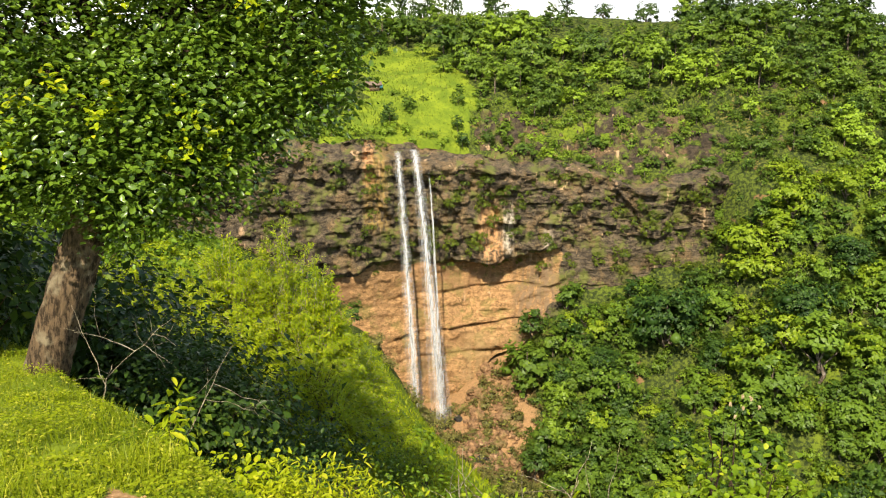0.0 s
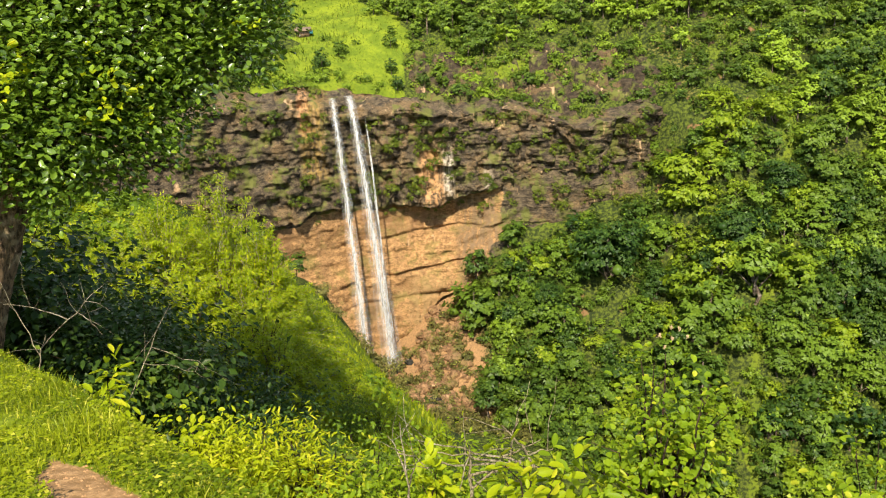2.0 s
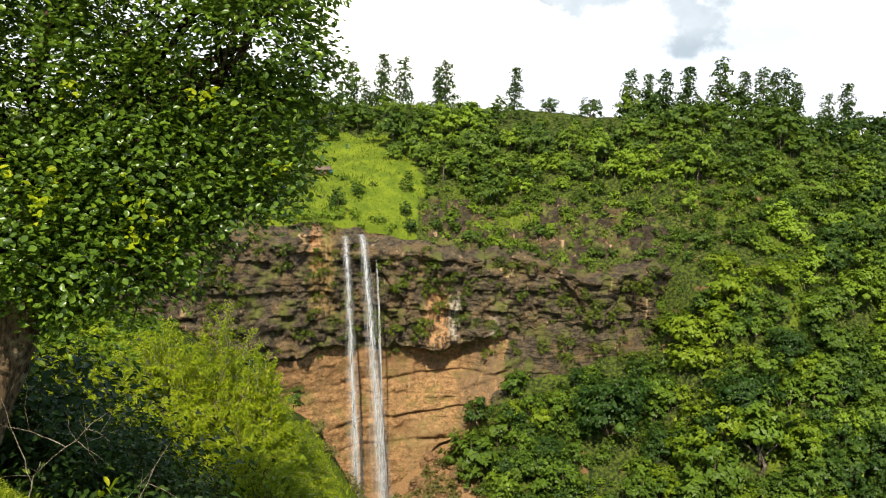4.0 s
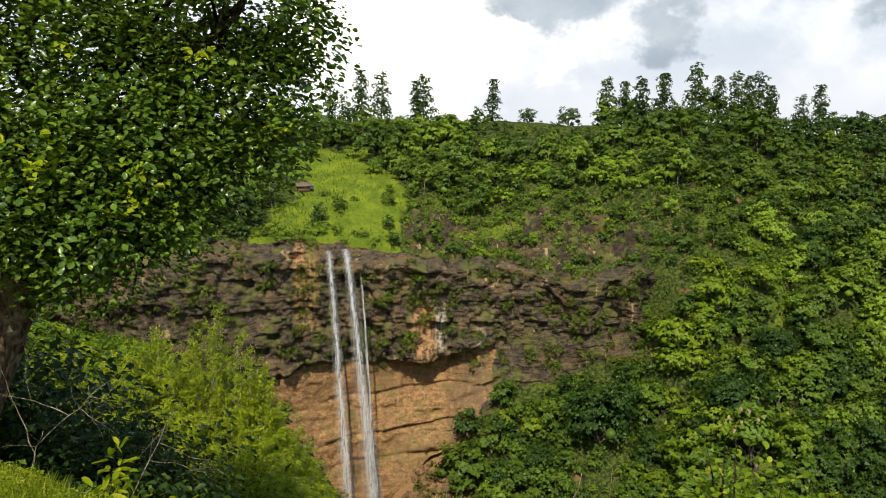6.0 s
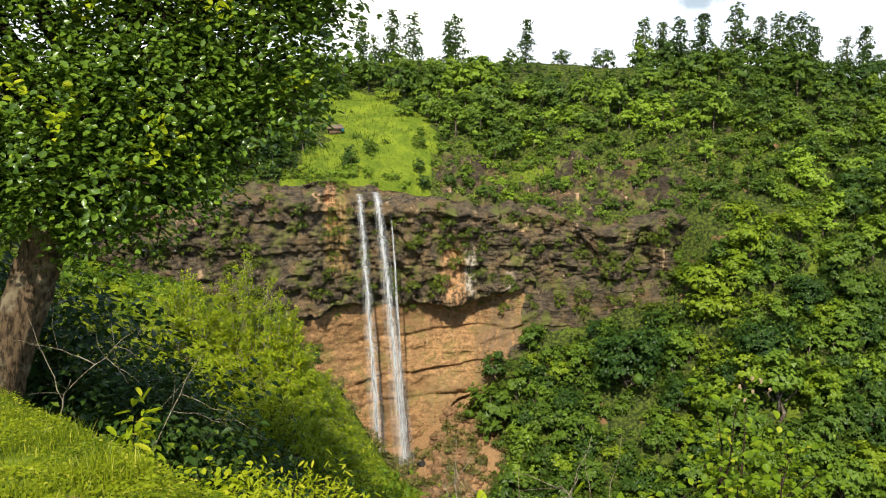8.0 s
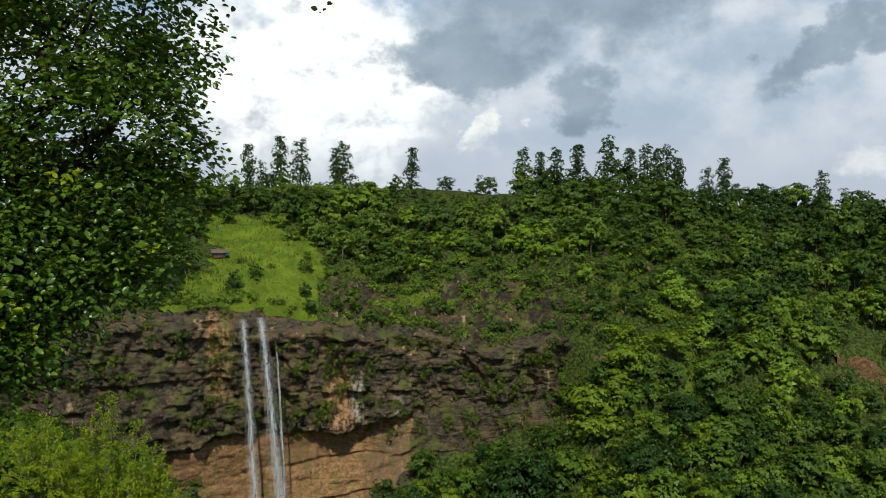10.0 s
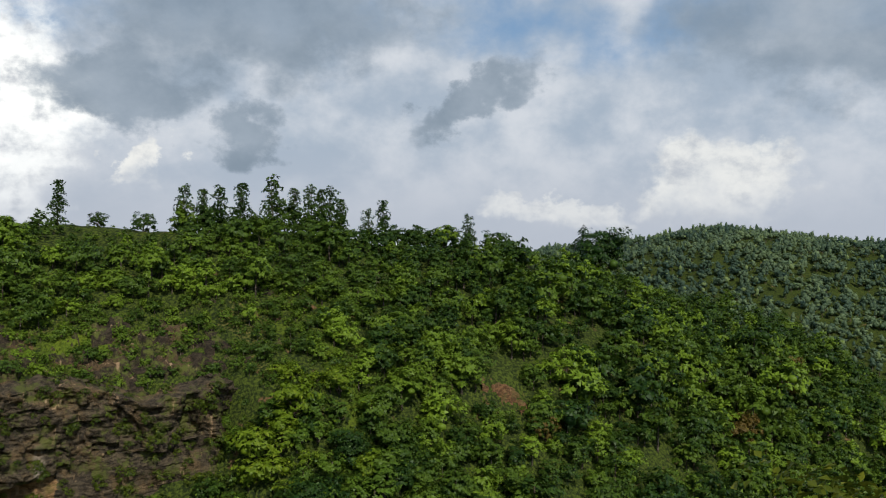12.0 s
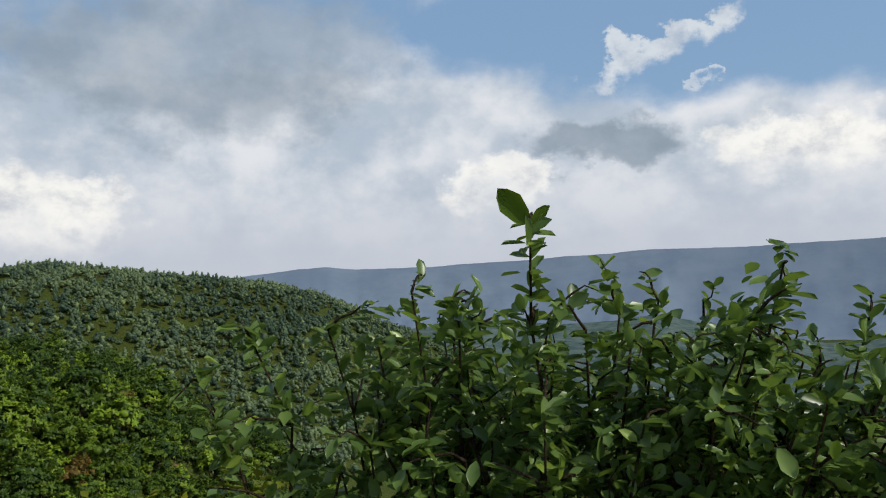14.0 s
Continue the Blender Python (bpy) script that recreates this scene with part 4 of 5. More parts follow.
falls = new("waterfall")
tagged(falls, "white double waterfall dropping from a cliff lip in thin strands", "waterfall")
falls.location = (-3.0, 90.0, -41.0)
bpy.context.view_layer.update()
LINES = [((-5.0, 93.8, -11.3), (-3.1, 89.2, -41.0), 2.0, 0.12, 240), ((-3.2, 93.8, -11.1), (-0.2, 89.0, -41.4), 2.0, 0.155, 330), ((-1.6, 94.0, -12.4), (-0.1, 89.8, -41.2), 1.5, 0.16, 50)]
for (a, b, throw, wide, count), name in zip(LINES, ("strand", "strand", "strand")):
    for what, geo, mat in ((name, strand(a, b, throw, wide, count), WATER), ("veil", sheet(a, b, throw, wide * 3.2), VEIL), ("spray", sheet(a, b, throw * 0.7, wide * 6.0), MIST))[: 3 if count > 50 else 1]:
        ob = part(what, mesh_of(what, *geo, mat, smooth=True), falls)
        ob.matrix_parent_inverse = falls.matrix_world.inverted()


def foam(x, y, z, wide, count):
    """Splashing drops where the water lands."""
    out = []
    for _ in range(count):
        a, q = rng.random() * 6.283, abs(rng.normal(0, 0.5))
        v = ICO * rng.uniform(0.6, 1.3, (12, 1)) * rng.uniform(0.03, 0.13)
        out.append((v + (x + math.cos(a) * q * wide, y + math.sin(a) * q * wide * 0.6, z + abs(rng.normal(0, 0.35)) * (1.2 - min(q, 1.0))), ICO_F))
    return joined(out)


for x, y in ((-3.1, 89.0), (-0.2, 88.8)):
    ob = part("foam", mesh_of("foam", *foam(x, y, float(height(x, y)), 1.1, 130), WATER), falls)
    ob.matrix_parent_inverse = falls.matrix_world.inverted()


def stone(seed, rough=0.35, flat=0.75):
    """A broken block of rock about one metre across."""
    bm = bmesh.new()
    bmesh.ops.create_icosphere(bm, subdivisions=2, radius=0.5)
    for q in bm.verts:
        c = q.co.copy()
        k = max(abs(c.x), abs(c.y), abs(c.z)) / 0.5
        c = c * (0.55 + 0.45 / max(k, 0.3))
        c *= 1 + rough * noise.noise(q.co * 2.2 + Vector((seed * 7, seed, 0))) + 0.12 * noise.noise(q.co * 7 + Vector((seed, 0, 3)))
        q.co = Vector((c.x, c.y, c.z * flat))
    me = bpy.data.meshes.new("stone")
    bm.to_mesh(me)
    bm.free()
    return me


RUBBLE = rock_material("brown_rubble", (0.16, 0.088, 0.042), (0.36, 0.205, 0.10), (0.24, 0.14, 0.075), 0.35)
WET = rock_material("wet_rock", (0.018, 0.017, 0.018), (0.05, 0.047, 0.045), (0.07, 0.055, 0.045), 0.2)
STONES = []
for n in range(5):
    me = stone(n + 1)
    me.materials.append(RUBBLE)
    STONES.append(me)
DARK_STONES = [stone(n + 11) for n in range(3)]
for me in DARK_STONES:
    me.materials.append(WET)


def lay(name, me, x, y, size, label, category, group, deep=0.25):
    ob = new(name, me)
    tall = size * rng.uniform(0.7, 1.1)
    ob.matrix_basis = pose(x, y, float(height(x, y)) + tall * (0.35 - deep), rng.uniform(-20, 20), rng.uniform(-20, 20), rng.uniform(0, 360)) @ Matrix.Diagonal((size, size * rng.uniform(0.7, 1.2), tall, 1))
    return tagged(ob, label, category, group)


for _ in range(280):
    t = rng.random()
    x, y = 1.0 + 6.2 * rng.random() + 2.0 * t, 77.5 + 17.0 * t
    lay("boulder", STONES[rng.integers(5)], x, y, 0.3 + 1.5 * rng.random() ** 3, "rough brown boulder lying in rubble below the cliff", "boulder", "boulders in the rubble")
for _ in range(40):
    a = rng.normal(0, 1, 2)
    near_fall = rng.random() < 0.6
    x, y = (-0.9 + a[0] * 1.5, 88.2 + a[1] * 0.9) if near_fall else (4.2 + a[0] * 1.0, 80.0 + a[1] * 0.8)
    lay("boulder", DARK_STONES[rng.integers(3)], x, y, 0.4 + 0.6 * rng.random(), "wet black boulder at the foot of the waterfall", "boulder", "wet boulders")

LEDGE_LEAF = foliage("ledge_leaves", (0.03, 0.060, 0.008), (0.13, 0.165, 0.014), (0.20, 0.23, 0.02), own=0.35)
LEDGE_PLANT = tree_shape(1.9, 1.0, 6, 260, 0.17, 0.05, 0.4, 1.3, chips=True)
model = grow("ledge_plant", LEDGE_PLANT, LEDGE_LEAF, "small green plant rooted on a ledge of the cliff", "plant", "plants on the cliff")
for n, spot in enumerate(rng.permutation(rock_spots)[:290]):
    m = pose(spot[0], spot[1] - 0.05, spot[2] - 0.15, rng.uniform(10, 35), 0, rng.uniform(-40, 40)) @ Matrix.Scale(rng.uniform(0.35, 1.15), 4)
    if n == 0:
        model.matrix_basis = m
    else:
        set_down(model, m)


def plain(name, col, rough=0.8):
    k = Kit(name)
    n = k.noise(k.where(False), 5.0, 5)
    return k.solid(k.mix(k.ramp(n, 0.3, 0.7), tuple(c * 0.7 for c in col), col), rough)


def box(x0, x1, y0, y1, z0, z1):
    v = np.array([(a, b, c) for a in (x0, x1) for b in (y0, y1) for c in (z0, z1)], float)
    return v, np.array([[0, 1, 3, 2], [4, 6, 7, 5], [0, 4, 5, 1], [2, 3, 7, 6], [0, 2, 6, 4], [1, 5, 7, 3]])


# a small shelter on the meadow
hut = new("hut")
tagged(hut, "small brown shelter with a blue sheet on the meadow", "hut")
hx, hy = -9.0, 113.0
hut.matrix_basis = pose(hx, hy, float(height(hx, hy)) - 0.2, 0, 0, 8) @ Matrix.Scale(0.58, 4)
part("wall", mesh_of("wall", *box(-1.4, 1.3, -0.9, 0.9, 0, 1.5), plain("mud_wall", (0.24, 0.15, 0.09))), hut)
rv = np.array([(-1.9, -1.4, 1.35), (1.8, -1.4, 1.35), (1.8, 0, 2.1), (-1.9, 0, 2.1), (-1.9, 1.4, 1.35), (1.8, 1.4, 1.35)])
rv = np.concatenate([rv, rv - (0, 0, 0.12)])
part("roof", mesh_of("roof", rv, np.array([[0, 1, 2, 3], [3, 2, 5, 4], [6, 9, 8, 7], [9, 10, 11, 8], [0, 6, 7, 1], [4, 5, 11, 10], [0, 3, 9, 6], [1, 7, 8, 2]]), plain("brown_thatch", (0.20, 0.14, 0.10))), hut)
part("sheet", mesh_of("sheet", *box(1.32, 2.0, -1.2, 0.8, 0.6, 1.34), plain("blue_sheet", (0.05, 0.22, 0.26), 0.4)), hut, "blue plastic sheet")


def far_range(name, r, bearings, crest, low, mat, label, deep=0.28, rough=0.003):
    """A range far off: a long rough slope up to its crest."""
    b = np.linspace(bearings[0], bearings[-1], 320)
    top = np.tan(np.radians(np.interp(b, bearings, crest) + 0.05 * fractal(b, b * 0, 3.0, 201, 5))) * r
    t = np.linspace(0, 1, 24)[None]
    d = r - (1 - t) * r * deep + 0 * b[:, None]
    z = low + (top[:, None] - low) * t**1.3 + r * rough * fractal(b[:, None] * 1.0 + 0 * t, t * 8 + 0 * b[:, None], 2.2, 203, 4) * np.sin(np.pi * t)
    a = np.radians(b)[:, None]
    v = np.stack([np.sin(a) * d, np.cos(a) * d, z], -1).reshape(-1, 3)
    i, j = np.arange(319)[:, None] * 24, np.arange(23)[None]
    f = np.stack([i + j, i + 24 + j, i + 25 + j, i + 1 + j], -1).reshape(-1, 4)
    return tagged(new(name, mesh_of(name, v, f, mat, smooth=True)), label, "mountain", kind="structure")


# A far surface with air haze mixed into its base colour.
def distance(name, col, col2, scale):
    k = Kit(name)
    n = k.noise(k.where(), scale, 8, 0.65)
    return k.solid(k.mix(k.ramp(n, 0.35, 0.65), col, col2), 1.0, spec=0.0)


# Both ranges carry painted blue haze; no real air lies between.
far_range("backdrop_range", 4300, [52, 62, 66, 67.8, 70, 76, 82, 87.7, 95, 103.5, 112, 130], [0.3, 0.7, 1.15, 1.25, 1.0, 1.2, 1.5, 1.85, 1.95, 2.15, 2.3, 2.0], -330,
          distance("blue_haze_paint", (0.155, 0.202, 0.272), (0.185, 0.235, 0.30), 0.004), "long flat-topped mountain range with blue haze painted into its colour")
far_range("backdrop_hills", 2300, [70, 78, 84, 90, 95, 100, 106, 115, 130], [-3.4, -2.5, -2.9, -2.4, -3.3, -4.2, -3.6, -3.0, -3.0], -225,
          distance("blue_green_haze_paint", (0.06, 0.095, 0.095), (0.125, 0.165, 0.145), 0.03), "low wooded hills with blue-green haze painted into their colour", 0.87, 0.0001)


# ---- the near hillside: big tree, shrubs, weeds, grass ----
NEAR_DARK = foliage("tree_leaves", (0.022, 0.058, 0.008), (0.175, 0.285, 0.026), (0.24, 0.34, 0.02), gloss=0.30, through_light=0.32, tip_share=0.03, own=0.85)
NEAR_MID = foliage("shrub_leaves", (0.045, 0.095, 0.008), (0.17, 0.26, 0.014), (0.28, 0.34, 0.02), through_light=0.35, own=0.4)
LIME = foliage("lime_leaves", (0.25, 0.34, 0.010), (0.44, 0.50, 0.016), (0.54, 0.54, 0.03), through_light=0.5, own=0.5)
BUSH_LEAF = foliage("glossy_leaves", (0.045, 0.10, 0.022), (0.23, 0.34, 0.08), (0.26, 0.37, 0.05), gloss=0.36, through_light=0.36, tip_share=0.1, own=0.6)
GRASS = foliage("grass_blades", (0.08, 0.14, 0.006), (0.32, 0.37, 0.014), (0.46, 0.45, 0.05), per="tone", own=0.45, through_light=0.4)
MEADOW = foliage("meadow_grass", (0.080, 0.125, 0.012), (0.165, 0.215, 0.018), (0.25, 0.26, 0.04), per="tone", through_light=0.3)
# Dark undergrowth leaves, deepened in colour for the shade under the tree.
SHADED_LEAF = foliage("shaded_green_leaves", (0.012, 0.030, 0.005), (0.045, 0.090, 0.010), (0.12, 0.17, 0.015), through_light=0.2)
YOUNG = foliage("young_leaves", (0.26, 0.34, 0.012), (0.46, 0.52, 0.02), (0.54, 0.54, 0.03), through_light=0.45, own=0.9)
PLUME = foliage("feathery_leaves", (0.17, 0.25, 0.010), (0.37, 0.44, 0.016), (0.47, 0.48, 0.02), through_light=0.45, own=0.7)
TRUNK = bark("brown_bark", (0.16, 0.105, 0.058), (0.25, 0.20, 0.125), 12.0)
# Darker copy of the trunk's bark, painting the crown's inner shade on the limbs.
SHADED_LIMB = bark("shaded_bark", (0.10, 0.065, 0.04), (0.17, 0.13, 0.09), 14.0)
OLIVE = foliage("olive_leaves", (0.06, 0.085, 0.008), (0.21, 0.23, 0.018), (0.30, 0.30, 0.03), own=0.7)
WEED = foliage("weed_leaves", (0.13, 0.22, 0.010), (0.28, 0.38, 0.018), (0.42, 0.45, 0.03), through_light=0.45, own=0.8)
BRIGHT = foliage("bright_weed_leaves", (0.32, 0.40, 0.012), (0.50, 0.53, 0.02), (0.58, 0.55, 0.04), through_light=0.5, own=0.6)
TWIG = bark("dry_twig", (0.48, 0.39, 0.25), (0.62, 0.53, 0.37), 30.0)
STALK = bark("brown_stalk", (0.10, 0.062, 0.038), (0.16, 0.11, 0.07), 40.0)


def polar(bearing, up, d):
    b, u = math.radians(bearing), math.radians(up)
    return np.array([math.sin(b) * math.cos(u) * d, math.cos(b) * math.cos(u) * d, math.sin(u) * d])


def sprays(spots, facing, per, size, wide, spread):
    """Small twigs of leaves at given spots."""
    n = len(spots)
    p = np.repeat(spots, per, 0) + rng.normal(0, spread, (n * per, 3))
    out = np.repeat(facing, per, 0)
    normal = unit(out * 0.5 + np.array([0, 0, 0.8]) + rng.normal(0, 0.45, (n * per, 3)))
    way = unit(np.cross(normal, rng.normal(size=(n * per, 3))) + out * 0.4 - np.array([0, 0, 0.35]))
    s = size * rng.uniform(0.6, 1.25, n * per)
    return leaf_cards(p, way, normal, s, s * wide, full=True)


def big_tree():
    base = np.array([-4.42, 8.75, -3.80])
    ob = new("old_tree")
    tagged(ob, "old leaning tree with rough brown bark and dense dark leaves", "tree")
    ob.location = base
    fork = np.array([-3.35, 9.1, -0.9])
    line = np.array([(-4.5, 8.74, -4.1), (-4.39, 8.75, -3.5), (-4.05, 8.8, -2.46), (-3.76, 8.88, -1.75), fork])
    t = np.linspace(0, 4, 15)
    line = np.stack([np.interp(t, np.arange(5), line[:, k]) for k in range(3)], 1) + rng.normal(0, 0.012, (15, 3))
    t2 = np.linspace(0, 14, 90)
    line = np.stack([np.interp(t2, np.arange(15), line[:, k]) for k in range(3)], 1)
    for _ in range(6):
        line[1:-1] = (line[:-2] + line[1:-1] * 2 + line[2:]) / 4
    for _ in range(40):
        line[2:-2] = (line[:-4] + line[1:-3] + line[2:-2] + line[3:-1] + line[4:]) / 5
    v, f = tube(line - base, np.interp(t2 / 3.5, [0, 0.6, 1.5, 4], [0.31, 0.235, 0.225, 0.20]), 44)
    ring = np.arange(len(v)) % 44
    around = np.minimum(ring, 44 - ring) * 0.55
    furrow = 0.022 * bumps(around * 2.2, v[:, 2] * 3.0, 1.0, 5) + 0.012 * bumps(around * 5, v[:, 2] * 9, 1.0, 6)
    v += unit(v - np.repeat(line - base, 44, 0)) * furrow[:, None]
    part("trunk", mesh_of("trunk", v, f, TRUNK, smooth=True), ob)
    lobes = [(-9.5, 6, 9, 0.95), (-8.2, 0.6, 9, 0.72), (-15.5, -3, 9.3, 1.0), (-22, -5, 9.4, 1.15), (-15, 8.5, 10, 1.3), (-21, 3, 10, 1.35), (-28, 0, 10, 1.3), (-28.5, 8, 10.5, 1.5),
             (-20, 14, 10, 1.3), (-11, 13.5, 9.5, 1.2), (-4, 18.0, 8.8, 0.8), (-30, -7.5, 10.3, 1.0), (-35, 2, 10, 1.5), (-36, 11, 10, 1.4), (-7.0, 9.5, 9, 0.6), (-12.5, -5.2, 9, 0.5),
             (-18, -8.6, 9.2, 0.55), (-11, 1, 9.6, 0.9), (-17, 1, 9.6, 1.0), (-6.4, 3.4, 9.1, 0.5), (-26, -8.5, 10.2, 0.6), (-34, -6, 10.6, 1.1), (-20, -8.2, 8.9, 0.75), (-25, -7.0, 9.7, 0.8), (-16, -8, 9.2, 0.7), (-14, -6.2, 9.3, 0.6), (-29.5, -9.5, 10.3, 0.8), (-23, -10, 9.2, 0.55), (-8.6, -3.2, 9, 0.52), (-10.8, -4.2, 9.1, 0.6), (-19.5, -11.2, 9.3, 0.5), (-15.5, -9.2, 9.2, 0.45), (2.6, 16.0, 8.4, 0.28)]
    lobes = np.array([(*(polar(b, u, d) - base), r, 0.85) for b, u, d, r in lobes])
    for k, lobe in enumerate(lobes):
        start = fork - base + np.array([0, 0, -0.5 * (k % 2)])
        wood = []
        if k == len(lobes) - 1:
            start = lobes[10][:3]
            wood.append(tube(np.array([start, start + (0.5, -0.1, 0.75), lobe[:3] + (-0.2, 0, 0.6), lobe[:3]]), [0.02, 0.016, 0.011, 0.006], 5))
        else:
            wood.append(tube(bend(start, lobe[:3], 0.25, 9, 0.05), np.linspace(0.13 if k < 10 else 0.07, 0.02, 9), 7))
        for _ in range(5):
            wood.append(tube(bend(lobe[:3] - (lobe[:3] - start) * 0.25 * rng.random(), lobe[:3] + unit(rng.normal(size=3)) * lobe[3] * 0.9, 0.05, 5, 0.06), np.linspace(0.02, 0.006, 5), 4))
        part("limb", mesh_of("limb", *joined(wood), SHADED_LIMB, smooth=True), ob)
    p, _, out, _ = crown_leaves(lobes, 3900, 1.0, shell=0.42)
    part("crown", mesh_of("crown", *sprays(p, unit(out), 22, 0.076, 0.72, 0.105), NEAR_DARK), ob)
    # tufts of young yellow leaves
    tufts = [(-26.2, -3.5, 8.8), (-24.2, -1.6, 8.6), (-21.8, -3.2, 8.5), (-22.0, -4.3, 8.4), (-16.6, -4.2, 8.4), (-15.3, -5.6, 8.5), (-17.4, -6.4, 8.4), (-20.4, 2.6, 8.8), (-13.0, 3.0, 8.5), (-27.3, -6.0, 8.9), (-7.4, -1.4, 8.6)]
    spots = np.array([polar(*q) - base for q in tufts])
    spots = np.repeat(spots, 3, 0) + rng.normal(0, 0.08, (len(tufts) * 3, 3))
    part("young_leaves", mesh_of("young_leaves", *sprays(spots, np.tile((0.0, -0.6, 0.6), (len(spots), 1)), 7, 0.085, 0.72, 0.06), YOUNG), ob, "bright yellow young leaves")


big_tree()


def shrub_shape(width, tall, stems, leaves, size, wide=0.55, feather=False):
    """A shrub of many thin stems, leaves along their upper parts."""
    wood, spots = [], []
    for _ in range(stems):
        a, q = rng.random() * 6.283, math.sqrt(rng.random())
        tip = np.array([math.cos(a) * q * width / 2, math.sin(a) * q * width / 2, tall * (0.45 + 0.55 * rng.random()) * (1 - 0.35 * q)])
        line = bend((0, 0, -0.1), tip, tall * 0.12, 5, 0.04)
        wood.append(tube(line, np.linspace(0.010 if feather else 0.022, 0.004, 5) * tall / 2, 3))
        spots.append(line[1 if feather else 2 :])
    spots = np.concatenate(spots)
    pick = spots[rng.integers(0, len(spots), leaves)] + rng.normal(0, width * 0.09, (leaves, 3))
    pick[:, 2] = np.maximum(pick[:, 2], 0.03)
    out = unit(pick - np.array([0, 0, tall * 0.4]))
    normal = unit(out * 0.6 + np.array([0, 0, 0.7]) + rng.normal(0, 0.4, (leaves, 3)))
    way = unit(np.cross(normal, rng.normal(size=(leaves, 3))) + out * 0.6 - np.array([0, 0, 0.5 if feather else 0.15]))
    s = size * rng.uniform(0.6, 1.3, leaves)
    return leaf_cards(pick, way, normal, s, s * wide, full=not feather and leaves < 1300), joined(wood)


def shrub(name, shape, leaf, label, group, m, category="shrub", stalk=None):
    crown, wood = shape
    ob = new(name)
    part("branchwork", mesh_of("branchwork", *wood, stalk or STALK, smooth=True), ob)
    part("leaves", mesh_of("leaves", *crown, leaf), ob)
    ob.matrix_basis = m
    return tagged(ob, label, category, group)


def on_ground(x, y, up=0.0):
    return (x, y, float(height(x, y)) + up)


def plume(wide, tall, stems, per, size):
    """A great feathery shrub: pale stems that fork low, arching sprays hung with fine leaflets."""
    wood, spots, ways = [], [], []
    for n in range(5):
        a = n * 1.26 + 0.4
        wood.append(tube(bend((0, 0, -0.5), (math.cos(a) * wide * 0.10, math.sin(a) * wide * 0.10, tall * 0.62), 0.0, 7, 0.03), np.linspace(0.06, 0.018, 7), 5))
    for _ in range(stems):
        a, q = rng.random() * 6.283, math.sqrt(rng.random())
        tip = np.array([math.cos(a) * q * wide / 2, math.sin(a) * q * wide / 2, tall * (1.0 - 0.72 * q**1.7) * rng.uniform(0.72, 1.05)])
        root = tip * (0.3, 0.3, 0.0) + (0, 0, tip[2] * 0.55)
        line = bend(root, tip, tall * 0.09, 9, 0.03)
        wood.append(tube(line[::2], np.linspace(0.012, 0.003, 5), 3))
        pick = rng.uniform(2.5, 8.0, per)
        k = pick.astype(int).clip(0, 7)
        f = (pick - k)[:, None]
        spots.append(line[k] * (1 - f) + line[k + 1] * f + rng.normal(0, 0.055, (per, 3)) * (1, 1, 0.7))
        ways.append(np.repeat(unit(line[8] - line[5])[None], per, 0))
    p, d = np.concatenate(spots), np.concatenate(ways)
    normal = unit(rng.normal(0, 0.35, p.shape) + unit(p - (0, 0, tall * 0.35)) * 0.5 + (0, 0, 0.6))
    way = unit(d * (0.8, 0.8, 0.3) + rng.normal(0, 0.45, p.shape) - (0, 0, 0.45))
    s = size * rng.uniform(0.6, 1.4, len(p))
    return leaf_chips(p, way, normal, s, s * 0.48), joined(wood)


# the thicket below the bank, down to the brink of the gorge
THICKET = [tree_shape(3.0, 2.5, 8, 620, 0.22, 0.05, 0.2), tree_shape(2.6, 2.0, 8, 520, 0.21, 0.05, 0.3), tree_shape(3.4, 2.9, 9, 680, 0.24, 0.08, 0.1)]
FEATHER = [plume(3.8, 3.2, 120, 44, 0.11), tree_shape(3.2, 2.8, 9, 1200, 0.19, 0.05, 0.3, chips=True), plume(3.0, 2.4, 95, 44, 0.10)]
FINE = [shrub_shape(2.6, 2.2, 20, 2600, 0.085, 0.6, True), shrub_shape(2.3, 1.8, 18, 2200, 0.08, 0.6, True)]
SHADY = [shrub_shape(2.9, 2.4, 16, 2100, 0.125, 0.62, True), shrub_shape(2.5, 2.0, 14, 1700, 0.12, 0.62, True)]
dark = [shrub("shrub", s, NEAR_MID, "green leafy shrub in the thicket below the bank", "shrubs below the bank", Matrix()) for s in THICKET]
pale = [shrub("feathery_shrub", s, PLUME, "feathery yellow-green shrub in the thicket below the bank", "feathery shrubs below the bank", Matrix()) for s in FEATHER]
fine_leaved = [shrub("shrub", s, NEAR_MID, "fine-leaved green shrub just below the bank", "shrubs below the bank", Matrix()) for s in FINE]
shade = [shrub("shrub", s, SHADED_LEAF, "dark-leaved shrub under the tree, with tree shade painted into its green", "shrubs in the shade", Matrix()) for s in SHADY]
x, y = wood_spots(-30, 4.5, 10.5, 78, 2.0)
b, past = np.degrees(np.arctan2(x, y)), ((x - 0.5) * 7 + (y - 2.5) * 4.9) / 8.54 + 0.4
dale = np.interp(x, VALLEY_X, VALLEY_Y)
brink = (b > -6.5) & (y > 50)
keep = (past > 1.6) & ((b < -9) | (y > 13)) & (b > -34) & (b < 3.5) & (y < dale - 3) & ((b < -4.5) | (y < 36)) & (rng.random(len(x)) < np.where(brink, 0.10, np.where(y < 34, 0.85, 0.62)))
shown = np.interp(b, [-20, -15, -10.8, -9.1, -7.4, -5.5, -4.7, -1.7, 0.6, 2.1, 5], [-6.5, -9.5, -11.7, -13.6, -16.7, -20.3, -22.1, -24, -25.6, -27.6, -30])
